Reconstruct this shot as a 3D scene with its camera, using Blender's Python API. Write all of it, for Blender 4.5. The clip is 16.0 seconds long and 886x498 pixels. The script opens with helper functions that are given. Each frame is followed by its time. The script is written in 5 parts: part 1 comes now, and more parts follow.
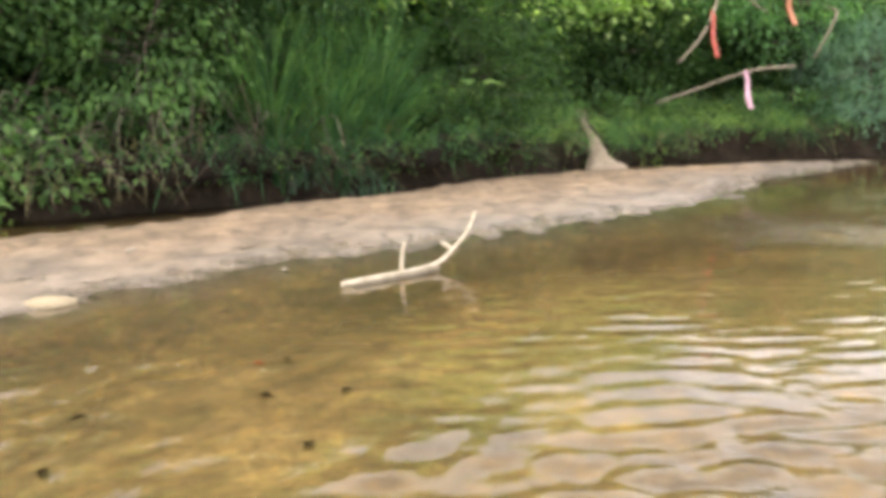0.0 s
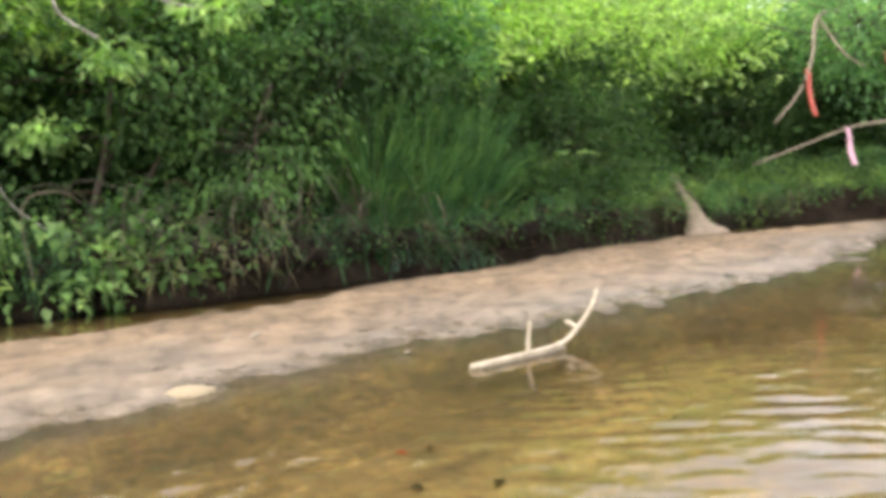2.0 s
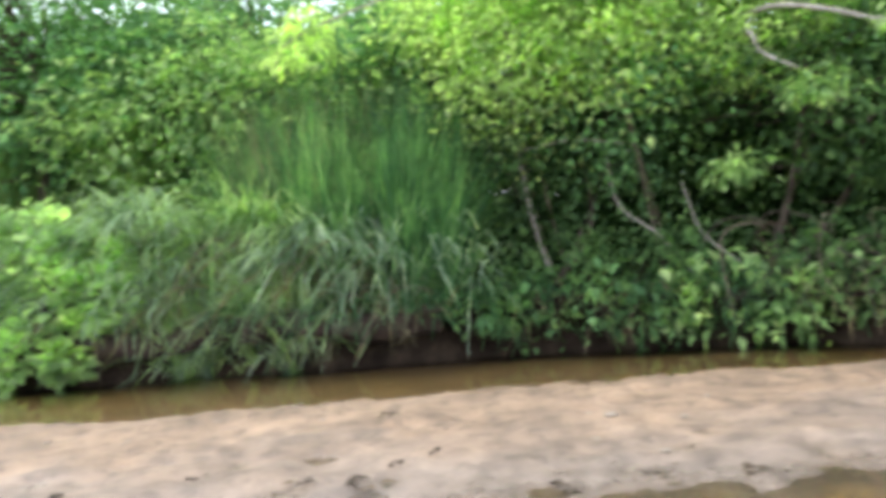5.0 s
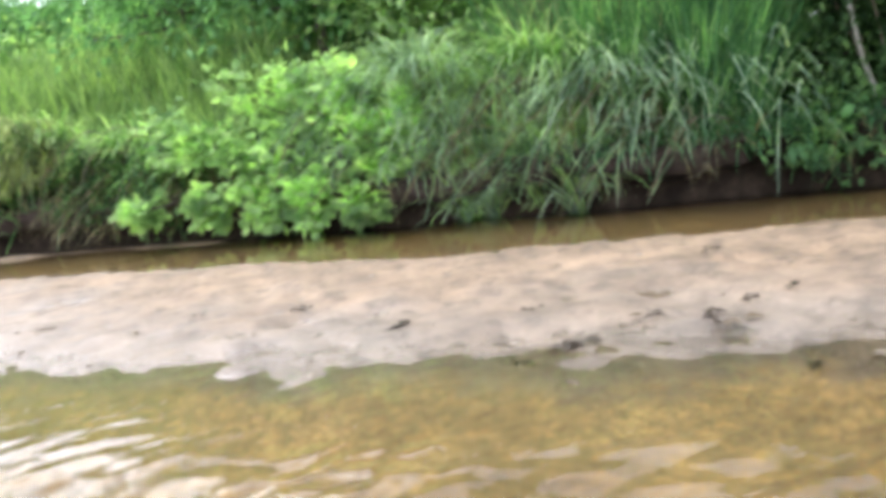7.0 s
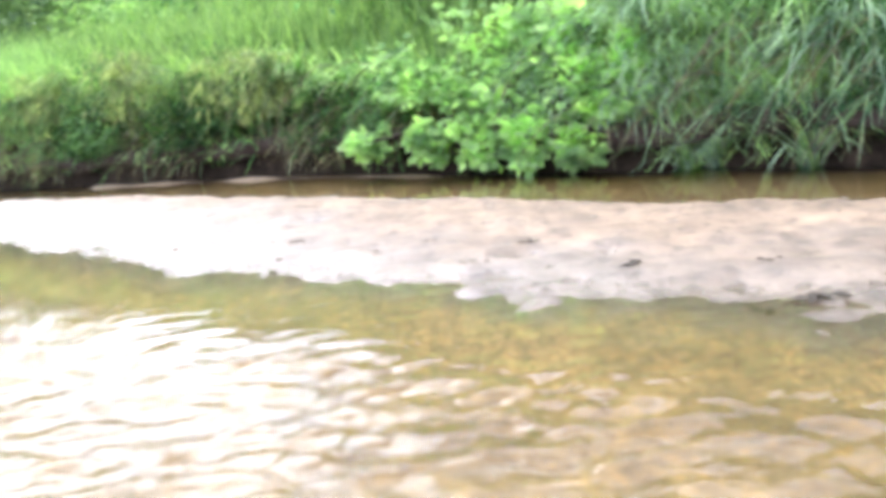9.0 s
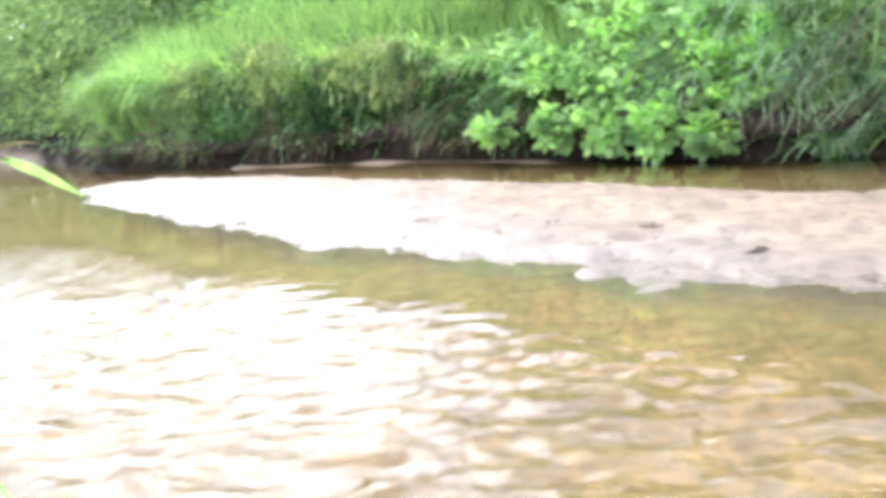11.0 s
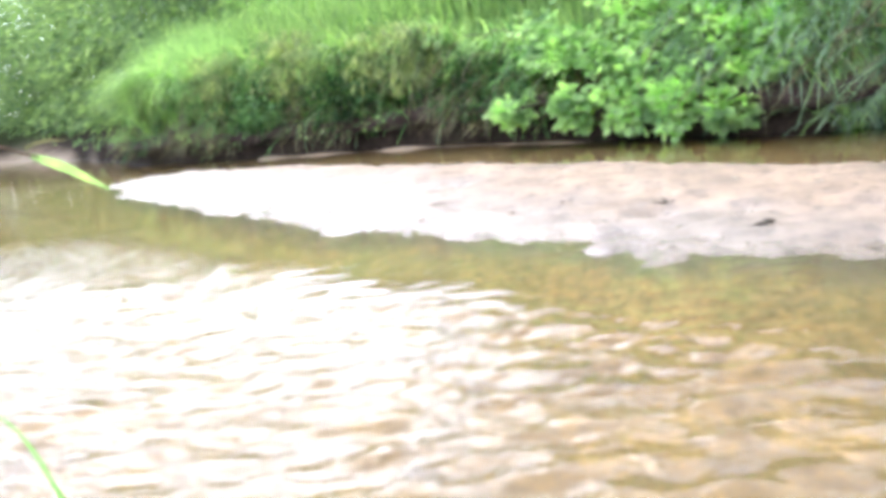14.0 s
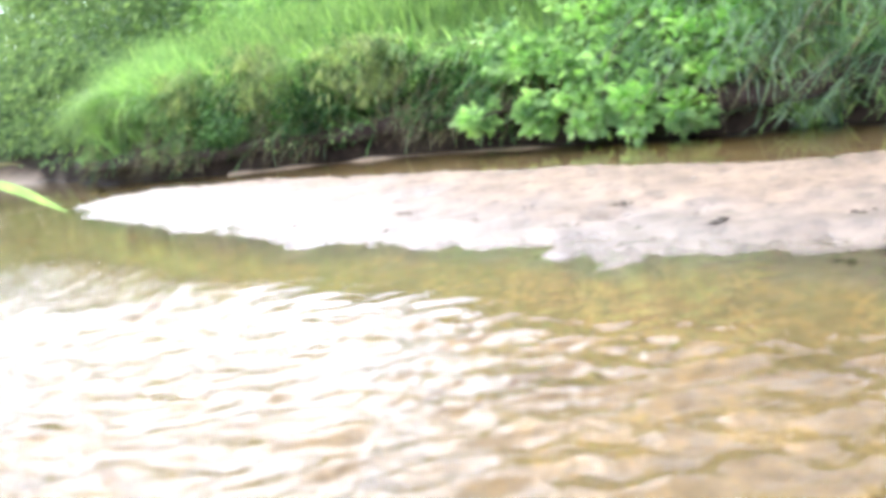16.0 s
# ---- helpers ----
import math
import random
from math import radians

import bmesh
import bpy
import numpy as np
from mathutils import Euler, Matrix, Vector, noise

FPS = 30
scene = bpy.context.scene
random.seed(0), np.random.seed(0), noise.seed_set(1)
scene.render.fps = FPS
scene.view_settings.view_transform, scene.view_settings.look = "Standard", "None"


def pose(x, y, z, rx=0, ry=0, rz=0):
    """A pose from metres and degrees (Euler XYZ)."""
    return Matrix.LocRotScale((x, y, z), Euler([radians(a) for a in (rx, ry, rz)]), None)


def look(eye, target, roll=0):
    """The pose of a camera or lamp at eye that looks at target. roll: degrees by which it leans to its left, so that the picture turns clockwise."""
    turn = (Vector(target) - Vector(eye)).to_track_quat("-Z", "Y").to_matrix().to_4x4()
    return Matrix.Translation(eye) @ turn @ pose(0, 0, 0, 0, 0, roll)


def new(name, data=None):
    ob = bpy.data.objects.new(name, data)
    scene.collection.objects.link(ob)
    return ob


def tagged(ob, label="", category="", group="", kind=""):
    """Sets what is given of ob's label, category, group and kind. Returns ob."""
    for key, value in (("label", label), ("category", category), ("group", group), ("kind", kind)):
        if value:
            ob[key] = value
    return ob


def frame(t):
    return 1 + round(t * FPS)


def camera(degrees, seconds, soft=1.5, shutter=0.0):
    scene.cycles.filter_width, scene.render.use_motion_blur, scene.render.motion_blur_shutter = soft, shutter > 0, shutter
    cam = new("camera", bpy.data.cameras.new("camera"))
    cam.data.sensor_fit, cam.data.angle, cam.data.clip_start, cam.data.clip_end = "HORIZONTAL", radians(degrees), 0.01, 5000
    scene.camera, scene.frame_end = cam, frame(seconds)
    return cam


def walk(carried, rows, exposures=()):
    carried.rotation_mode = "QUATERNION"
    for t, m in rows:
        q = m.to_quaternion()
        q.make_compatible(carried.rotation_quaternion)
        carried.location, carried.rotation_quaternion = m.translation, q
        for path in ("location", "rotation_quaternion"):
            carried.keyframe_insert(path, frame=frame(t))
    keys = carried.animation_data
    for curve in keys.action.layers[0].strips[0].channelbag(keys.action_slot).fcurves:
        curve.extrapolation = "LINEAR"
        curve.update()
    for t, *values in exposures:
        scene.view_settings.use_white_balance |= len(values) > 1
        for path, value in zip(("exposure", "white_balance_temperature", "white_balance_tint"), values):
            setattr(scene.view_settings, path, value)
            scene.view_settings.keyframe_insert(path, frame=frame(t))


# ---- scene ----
cam = camera(58.0, 16.0, soft=4.8, shutter=0.5)
PATH = [
    (0, (0.075, 0.672, 1.003), (0.02, 2.644, 0.675), -1.4),
    (0.5, (0.024, 0.668, 1.02), (-0.076, 2.643, 0.723), -1.7),
    (1, (-0.034, 0.673, 1.051), (-0.172, 2.651, 0.787), -2.4),
    (1.5, (-0.105, 0.695, 1.066), (-0.284, 2.677, 0.86), -3.1),
    (2, (-0.197, 0.683, 1.09), (-0.447, 2.662, 0.94), -3.9),
    (2.5, (-0.316, 0.723, 1.1), (-0.638, 2.694, 0.985), -4.1),
    (3, (-0.451, 0.684, 1.124), (-0.949, 2.62, 1.055), -4.3),
    (3.5, (-0.645, 0.619, 1.143), (-1.395, 2.473, 1.136), -4.5),
    (4, (-0.852, 0.582, 1.142), (-1.852, 2.313, 1.176), -4.9),
    (4.5, (-1.033, 0.459, 1.169), (-2.28, 2.022, 1.219), -4.9),
    (5, (-1.078, 0.362, 1.213), (-2.569, 1.695, 1.238), -4.5),
    (5.2, (-1.226, 0.341, 1.18), (-2.772, 1.61, 1.184), -4.4),
    (7.3, (-1.664, 0.027, 1.117), (-3.488, 0.775, 0.78), -7.8),
    (7.5, (-1.667, -0.021, 1.13), (-3.492, 0.707, 0.76), -7.6),
    (8, (-1.616, -0.108, 1.135), (-3.492, 0.489, 0.777), -6.5),
    (8.5, (-1.591, -0.177, 1.127), (-3.503, 0.27, 0.747), -6.2),
    (9, (-1.575, -0.225, 1.106), (-3.513, 0.107, 0.738), -5.3),
    (9.5, (-1.527, -0.256, 1.096), (-3.482, -0.047, 0.731), -4.7),
    (10, (-1.502, -0.259, 1.085), (-3.464, -0.127, 0.722), -4.5),
    (12.5, (-1.366, -0.18, 1.071), (-3.326, -0.236, 0.677), -6.6),
    (13, (-1.353, -0.161, 1.069), (-3.31, -0.215, 0.661), -7.0),
    (13.5, (-1.327, -0.146, 1.072), (-3.284, -0.202, 0.665), -7.2),
    (14, (-1.305, -0.13, 1.068), (-3.264, -0.184, 0.669), -7.2),
    (14.5, (-1.29, -0.118, 1.074), (-3.251, -0.165, 0.681), -7.5),
    (15, (-1.258, -0.091, 1.077), (-3.222, -0.128, 0.697), -8.0),
    (15.5, (-1.277, -0.063, 1.069), (-3.241, -0.079, 0.691), -8.4),
    (16, (-1.272, -0.031, 1.069), (-3.234, -0.026, 0.681), -9.0),
]
STOPS = [(0, 0.27, 7000, 14), (2.5, 0.2, 6950, 14), (3.5, 0.2, 6850, 14), (5, 0.13, 6300, 14), (7.3, 0.27, 6100, 14), (8, 0.43, 5850, 15), (9, 0.58, 5800, 16), (10, 0.65, 5800, 16), (12.5, 0.63, 5800, 16), (16, 0.58, 5800, 16)]
walk(cam, [(t, look(eye, target, roll)) for t, eye, target, roll in PATH], STOPS)

# ---- world and sun ----
SUN_TURN, SUN_UP = 108.0, 44.0  # degrees left of +y, degrees up
world = bpy.data.worlds.new("sky")
scene.world = world
world.use_nodes = True
wn = world.node_tree.nodes
sky = wn.new("ShaderNodeTexSky")
sky.sky_type, sky.sun_disc = "NISHITA", False
sky.sun_elevation, sky.sun_rotation = radians(SUN_UP), radians(-SUN_TURN)
sky.air_density, sky.dust_density, sky.ozone_density = 1.0, 1.6, 1.0
# thin broken cloud all over the sky
cloud = wn.new("ShaderNodeTexNoise")
cloud.inputs["Scale"].default_value, cloud.inputs["Detail"].default_value, cloud.inputs["Roughness"].default_value = 2.3, 6, 0.6
dome = wn.new("ShaderNodeTexCoord")
veil = wn.new("ShaderNodeMapRange")
veil.inputs["From Min"].default_value, veil.inputs["From Max"].default_value = 0.44, 0.66
veil.inputs["To Min"].default_value, veil.inputs["To Max"].default_value = 0.36, 1.0
blend = wn.new("ShaderNodeMix")
blend.data_type, blend.blend_type = "RGBA", "ADD"
blend.inputs[7].default_value = (29.0, 29.4, 31.2, 1)
world.node_tree.links.new(dome.outputs["Generated"], cloud.inputs["Vector"])
world.node_tree.links.new(cloud.outputs["Fac"], veil.inputs["Value"])
world.node_tree.links.new(veil.outputs[0], blend.inputs[0])
world.node_tree.links.new(sky.outputs[0], blend.inputs[6])
world.node_tree.links.new(blend.outputs[2], wn["Background"].inputs[0])
wn["Background"].inputs[1].default_value = 0.132
sun = new("sun", bpy.data.lights.new("sun", "SUN"))
sun.data.energy, sun.data.angle, sun.data.color = 1.7, radians(38), (1.0, 0.96, 0.89)
sun_way = Vector((-math.sin(radians(SUN_TURN)) * math.cos(radians(SUN_UP)), math.cos(radians(SUN_TURN)) * math.cos(radians(SUN_UP)), math.sin(radians(SUN_UP))))
sun.matrix_world = look(sun_way * 50, (0, 0, 0))


# ---- materials ----
def nodes(name):
    m = bpy.data.materials.new(name)
    m.use_nodes = True
    t = m.node_tree
    return m, t, t.nodes["Principled BSDF"], t.nodes["Material Output"]


def noise_tex(t, scale, detail=4, rough=0.6, stretch=(1, 1, 1), dist=0.0):
    co = t.nodes.new("ShaderNodeTexCoord")
    mp = t.nodes.new("ShaderNodeMapping")
    mp.inputs["Scale"].default_value = stretch
    n = t.nodes.new("ShaderNodeTexNoise")
    n.inputs["Scale"].default_value, n.inputs["Detail"].default_value, n.inputs["Roughness"].default_value = scale, detail, rough
    n.inputs["Distortion"].default_value = dist
    t.links.new(co.outputs["Object"], mp.inputs[0])
    t.links.new(mp.outputs[0], n.inputs["Vector"])
    return n.outputs["Fac"]


def ramp(t, fac, *stops):
    r = t.nodes.new("ShaderNodeValToRGB")
    e = r.color_ramp.elements
    while len(e) < len(stops):
        e.new(0.5)
    for k, (p, c) in enumerate(stops):
        e[k].position, e[k].color = p, (*c, 1) if len(c) == 3 else c
    t.links.new(fac, r.inputs[0])
    return r.outputs[0]


def mix(t, kind, fac, a, b):
    n = t.nodes.new("ShaderNodeMix")
    n.data_type, n.blend_type = "RGBA", kind
    for sock, v in ((n.inputs[0], fac), (n.inputs[6], a), (n.inputs[7], b)):
        if hasattr(v, "links"):
            t.links.new(v, sock)
        else:
            sock.default_value = v if not isinstance(v, tuple) else (*v, 1)
    return n.outputs[2]


def math_node(t, op, a, b=0.0, clamp=False):
    n = t.nodes.new("ShaderNodeMath")
    n.operation, n.use_clamp = op, clamp
    for sock, v in ((n.inputs[0], a), (n.inputs[1], b)):
        if hasattr(v, "links"):
            t.links.new(v, sock)
        else:
            sock.default_value = v
    return n.outputs[0]


def bump(t, fac, bsdf, strength=0.5, distance=0.02):
    b = t.nodes.new("ShaderNodeBump")
    b.inputs["Strength"].default_value, b.inputs["Distance"].default_value = strength, distance
    t.links.new(fac, b.inputs["Height"])
    t.links.new(b.outputs[0], bsdf.inputs["Normal"])
    return b.outputs[0]


def leafy(name, dark, mid, light, through_light=0.48, rough=0.45):
    """Leaf or blade: every island its own tone, soft patches over the whole plant, light coming through."""
    m, t, p, out = nodes(name)
    geo = t.nodes.new("ShaderNodeNewGeometry")
    low, high = (tuple(a + (b - a) * k for a, b in zip(u, v)) for u, v, k in ((dark, mid, 0.45), (mid, light, 0.6)))
    per = ramp(t, geo.outputs["Random Per Island"], (0.0, low), (0.5, mid), (1.0, high))
    patch = ramp(t, noise_tex(t, 2.6, 3), (0.32, (0.40, 0.45, 0.46)), (0.5, (0.92, 0.92, 0.9)), (0.68, (1.55, 1.46, 1.15)))
    col = mix(t, "MULTIPLY", 1.0, per, patch)
    t.links.new(col, p.inputs["Base Color"])
    p.inputs["Roughness"].default_value = rough + 0.1
    p.inputs["Specular IOR Level"].default_value = 0.16
    tr = t.nodes.new("ShaderNodeBsdfTranslucent")
    t.links.new(mix(t, "MULTIPLY", 1.0, col, (1.42, 1.58, 0.9)), tr.inputs[0])
    mx = t.nodes.new("ShaderNodeMixShader")
    mx.inputs[0].default_value = through_light
    t.links.new(p.outputs[0], mx.inputs[1])
    t.links.new(tr.outputs[0], mx.inputs[2])
    t.links.new(mx.outputs[0], out.inputs[0])
    return m


def barky(name, a, b, rough=0.8, scale=9.0, stretch=(1, 1, 0.25)):
    m, t, p, _ = nodes(name)
    f = noise_tex(t, scale, 6, 0.65, stretch)
    t.links.new(ramp(t, f, (0.3, a), (0.7, b)), p.inputs["Base Color"])
    p.inputs["Roughness"].default_value = rough
    p.inputs["Specular IOR Level"].default_value = 0.5 if rough < 0.5 else 0.15
    bump(t, f, p, 0.6, 0.01)
    return m


# darkest leaf copy: the shade of deep foliage is in its colour
LEAF_SHADE_DEEP = leafy("leaf_shaded_deep_green", (0.020, 0.048, 0.018), (0.048, 0.098, 0.036), (0.11, 0.19, 0.062))
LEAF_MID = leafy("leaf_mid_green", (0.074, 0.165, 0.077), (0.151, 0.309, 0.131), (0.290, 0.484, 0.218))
# darker copy of the green leaf, with shade put into the colour
LEAF_SHADE = leafy("leaf_shaded_green", (0.045, 0.10, 0.036), (0.095, 0.185, 0.068), (0.19, 0.31, 0.11))
LEAF_LIGHT = leafy("leaf_light_green", (0.151, 0.268, 0.100), (0.288, 0.460, 0.173), (0.493, 0.583, 0.301))
LEAF_BIG = leafy("leaf_broad_green", (0.22, 0.35, 0.14), (0.335, 0.50, 0.21), (0.49, 0.63, 0.32), 0.6, 0.4)
# pale leaf copy: sunlight on the crowns is put into its colour
LEAF_PALE_SUNLIT = leafy("leaf_sunlit_pale_green", (0.31, 0.43, 0.16), (0.45, 0.59, 0.24), (0.60, 0.72, 0.37), 0.58)
LEAF_WILLOW = leafy("leaf_bluish_green", (0.088, 0.177, 0.122), (0.156, 0.279, 0.205), (0.254, 0.388, 0.288))
LEAF_OLIVE = leafy("leaf_olive_green", (0.15, 0.19, 0.085), (0.25, 0.30, 0.135), (0.40, 0.44, 0.23))
# brighter leaf copy with sunlight in the base colour
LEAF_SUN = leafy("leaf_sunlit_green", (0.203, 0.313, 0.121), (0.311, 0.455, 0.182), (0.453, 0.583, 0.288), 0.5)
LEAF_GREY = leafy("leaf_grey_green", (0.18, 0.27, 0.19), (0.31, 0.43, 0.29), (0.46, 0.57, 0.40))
LEAF_FAR = leafy("leaf_distant_green", (0.085, 0.135, 0.075), (0.17, 0.25, 0.125), (0.36, 0.46, 0.20))
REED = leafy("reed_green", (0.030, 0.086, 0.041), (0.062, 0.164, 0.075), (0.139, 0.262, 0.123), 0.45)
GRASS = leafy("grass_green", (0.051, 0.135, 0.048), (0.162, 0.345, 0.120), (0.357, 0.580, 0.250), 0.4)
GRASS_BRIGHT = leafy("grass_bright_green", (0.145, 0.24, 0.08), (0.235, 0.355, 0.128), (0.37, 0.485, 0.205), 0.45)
STRAW = leafy("straw_grass", (0.10, 0.085, 0.045), (0.20, 0.175, 0.10), (0.34, 0.31, 0.20), 0.25, 0.6)
ROOT = barky("root_brown", (0.05, 0.032, 0.02), (0.13, 0.092, 0.06))
BARK = barky("bark_grey_brown", (0.06, 0.048, 0.036), (0.17, 0.14, 0.11))
BARK_PALE = barky("bark_pale_grey", (0.24, 0.22, 0.18), (0.46, 0.43, 0.37))
BARK_TAN = barky("bark_tan", (0.15, 0.12, 0.085), (0.31, 0.26, 0.19))
DEADWOOD = barky("bleached_deadwood", (0.33, 0.275, 0.19), (0.54, 0.47, 0.35), 0.6, 14)
WOOD_SHADOW = barky("shadow_dark_deadwood", (0.10, 0.075, 0.045), (0.2, 0.16, 0.10), 0.3, 14)


def attribute(t, name):
    n = t.nodes.new("ShaderNodeAttribute")
    n.attribute_name = name
    return n.outputs["Fac"]


def grounded():
    """Sand and gravel, wet at the water line, stream bed below it, earth on the banks and litter on the land."""
    m, t, p, _ = nodes("creek_ground")
    geo = t.nodes.new("ShaderNodeNewGeometry")
    sep = t.nodes.new("ShaderNodeSeparateXYZ")
    t.links.new(geo.outputs["Position"], sep.inputs[0])
    coarse, middle, grain = noise_tex(t, 1.3, 5, 0.65), noise_tex(t, 7, 4, 0.6), noise_tex(t, 34, 5, 0.75)
    peb = t.nodes.new("ShaderNodeTexVoronoi")
    peb.inputs["Scale"].default_value = 20
    stone = ramp(t, peb.outputs["Color"], (0.15, (0.62, 0.58, 0.54)), (0.8, (1.25, 1.2, 1.12)))
    speck = ramp(t, grain, (0.28, (0.58, 0.55, 0.52)), (0.5, (1, 1, 1)), (0.78, (1.4, 1.36, 1.3)))
    fleck = t.nodes.new("ShaderNodeTexVoronoi")
    fleck.inputs["Scale"].default_value = 42
    # dry and wet sand
    wet_flat = attribute(t, "damp")
    tan = ramp(t, coarse, (0.3, (0.132, 0.091, 0.054)), (0.5, (0.228, 0.160, 0.098)), (0.7, (0.315, 0.226, 0.145)))
    grey = ramp(t, coarse, (0.3, (0.105, 0.085, 0.066)), (0.5, (0.178, 0.146, 0.118)), (0.7, (0.248, 0.208, 0.17)))
    sand = mix(t, "MIX", wet_flat, tan, grey)
    sand = mix(t, "MULTIPLY", 0.5, mix(t, "MULTIPLY", 0.9, sand, speck), stone)
    sand = mix(t, "MULTIPLY", 0.85, sand, ramp(t, middle, (0.36, (0.50, 0.48, 0.46)), (0.46, (0.96, 0.95, 0.94)), (0.64, (1.2, 1.18, 1.15))))
    sand = mix(t, "MULTIPLY", 1.0, sand, ramp(t, noise_tex(t, 3.4, 3, 0.5), (0.36, (0.70, 0.68, 0.66)), (0.5, (0.98, 0.98, 0.98)), (0.64, (1.14, 1.12, 1.1))))
    pale = math_node(t, "MULTIPLY", ramp(t, fleck.outputs["Color"], (0.62, (0, 0, 0)), (0.72, (1, 1, 1))), ramp(t, fleck.outputs["Distance"], (0.2, (0.6, 0.6, 0.6)), (0.5, (0, 0, 0))))
    sand = mix(t, "MIX", pale, sand, (0.44, 0.36, 0.26))
    sand = mix(t, "MIX", ramp(t, fleck.outputs["Color"], (0.24, (0.5, 0.5, 0.5)), (0.32, (0, 0, 0))), sand, (0.095, 0.07, 0.048))
    lift = math_node(t, "ADD", sep.outputs["Z"], math_node(t, "MULTIPLY", math_node(t, "SUBTRACT", middle, 0.5), 0.06))
    dry = math_node(t, "MULTIPLY", math_node(t, "SUBTRACT", lift, 0.002), 30.0, True)
    sand = mix(t, "MIX", dry, mix(t, "MULTIPLY", 1.0, sand, (0.80, 0.78, 0.74)), sand)
    # bed
    patch = noise_tex(t, 1.6, 5, 0.6, (1, 1, 1), 0.6)
    bed = ramp(t, patch, (0.32, (0.09, 0.064, 0.028)), (0.5, (0.182, 0.133, 0.061)), (0.68, (0.31, 0.232, 0.116)))
    bed = mix(t, "MULTIPLY", 0.6, mix(t, "MULTIPLY", 1.0, bed, ramp(t, noise_tex(t, 11, 6, 0.75), (0.36, (0.5, 0.48, 0.45)), (0.5, (0.98, 0.98, 0.98)), (0.64, (1.65, 1.58, 1.35)))), stone)
    bed = mix(t, "MULTIPLY", 1.0, bed, ramp(t, noise_tex(t, 26, 4, 0.7), (0.36, (0.55, 0.53, 0.5)), (0.46, (1, 1, 1)), (0.58, (1, 1, 1)), (0.66, (1.75, 1.65, 1.4))))
    spot = math_node(t, "MULTIPLY", ramp(t, fleck.outputs["Color"], (0.60, (0, 0, 0)), (0.72, (1, 1, 1))), ramp(t, fleck.outputs["Distance"], (0.25, (1, 1, 1)), (0.5, (0, 0, 0))))
    bed = mix(t, "MIX", math_node(t, "MULTIPLY", spot, 0.75), bed, (0.46, 0.36, 0.18))
    gap = math_node(t, "MULTIPLY", ramp(t, fleck.outputs["Color"], (0.22, (1, 1, 1)), (0.30, (0, 0, 0))), 0.55)
    bed = mix(t, "MIX", gap, bed, (0.07, 0.05, 0.025))
    bed = mix(t, "MULTIPLY", 1.0, bed, (1.04, 0.97, 0.86))
    bed = mix(t, "MULTIPLY", attribute(t, "silt"), bed, (0.52, 0.50, 0.46))
    deep = math_node(t, "MULTIPLY", math_node(t, "SUBTRACT", -0.015, lift), 22.0, True)
    col = mix(t, "MIX", deep, sand, bed)
    # earth and litter
    f = noise_tex(t, 3.2, 6, 0.7)
    # soil is darkened nearly to black for the shade under the bank edge
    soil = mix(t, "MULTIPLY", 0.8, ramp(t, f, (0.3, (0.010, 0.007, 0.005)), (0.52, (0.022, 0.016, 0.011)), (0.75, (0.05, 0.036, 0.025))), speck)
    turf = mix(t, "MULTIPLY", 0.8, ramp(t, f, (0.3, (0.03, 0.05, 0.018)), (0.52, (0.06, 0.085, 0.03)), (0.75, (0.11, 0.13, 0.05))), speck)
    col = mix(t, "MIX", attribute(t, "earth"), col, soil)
    col = mix(t, "MIX", attribute(t, "litter"), col, turf)
    t.links.new(col, p.inputs["Base Color"])
    gloss = math_node(t, "MULTIPLY", math_node(t, "MULTIPLY", wet_flat, math_node(t, "SUBTRACT", 1.0, attribute(t, "earth"))), ramp(t, middle, (0.35, (1, 1, 1)), (0.65, (0.6, 0.6, 0.6))))
    t.links.new(math_node(t, "SUBTRACT", math_node(t, "ADD", math_node(t, "MULTIPLY", dry, 0.5), 0.32), math_node(t, "MULTIPLY", gloss, 0.40)), p.inputs["Roughness"])
    t.links.new(math_node(t, "SUBTRACT", 0.5, math_node(t, "MULTIPLY", attribute(t, "earth"), 0.45)), p.inputs["Specular IOR Level"])
    h = math_node(t, "ADD", math_node(t, "MULTIPLY", grain, 0.4), middle)
    bump(t, h, p, 0.8, 0.035)
    return m


def watery():
    """Clear shallow water: Fresnel gloss over a lightly tinted see-through body, ripples at three sizes."""
    m, t, p, out = nodes("creek_water")
    t.nodes.remove(p)
    a = noise_tex(t, 17.0, 2, 0.5, (1.3, 0.7, 1), 0.4)
    b = noise_tex(t, 2.2, 2, 0.5)
    bp = t.nodes.new("ShaderNodeBump")
    bp.inputs["Strength"].default_value, bp.inputs["Distance"].default_value = 1.0, 0.026
    t.links.new(math_node(t, "MULTIPLY", math_node(t, "ADD", math_node(t, "MULTIPLY", a, 1.0), math_node(t, "MULTIPLY", b, 0.5)), attribute(t, "rough")), bp.inputs["Height"])
    fr = t.nodes.new("ShaderNodeFresnel")
    fr.inputs["IOR"].default_value = 1.33
    t.links.new(bp.outputs[0], fr.inputs["Normal"])
    gl = t.nodes.new("ShaderNodeBsdfGlossy")
    gl.inputs["Roughness"].default_value = 0.02
    gl.inputs["Color"].default_value = (1, 1, 1, 1)
    t.links.new(bp.outputs[0], gl.inputs["Normal"])
    tr = t.nodes.new("ShaderNodeBsdfTransparent")
    tr.inputs[0].default_value = (0.93, 0.91, 0.80, 1)
    mx = t.nodes.new("ShaderNodeMixShader")
    t.links.new(fr.outputs[0], mx.inputs[0])
    t.links.new(tr.outputs[0], mx.inputs[1])
    t.links.new(gl.outputs[0], mx.inputs[2])
    t.links.new(mx.outputs[0], out.inputs[0])
    return m


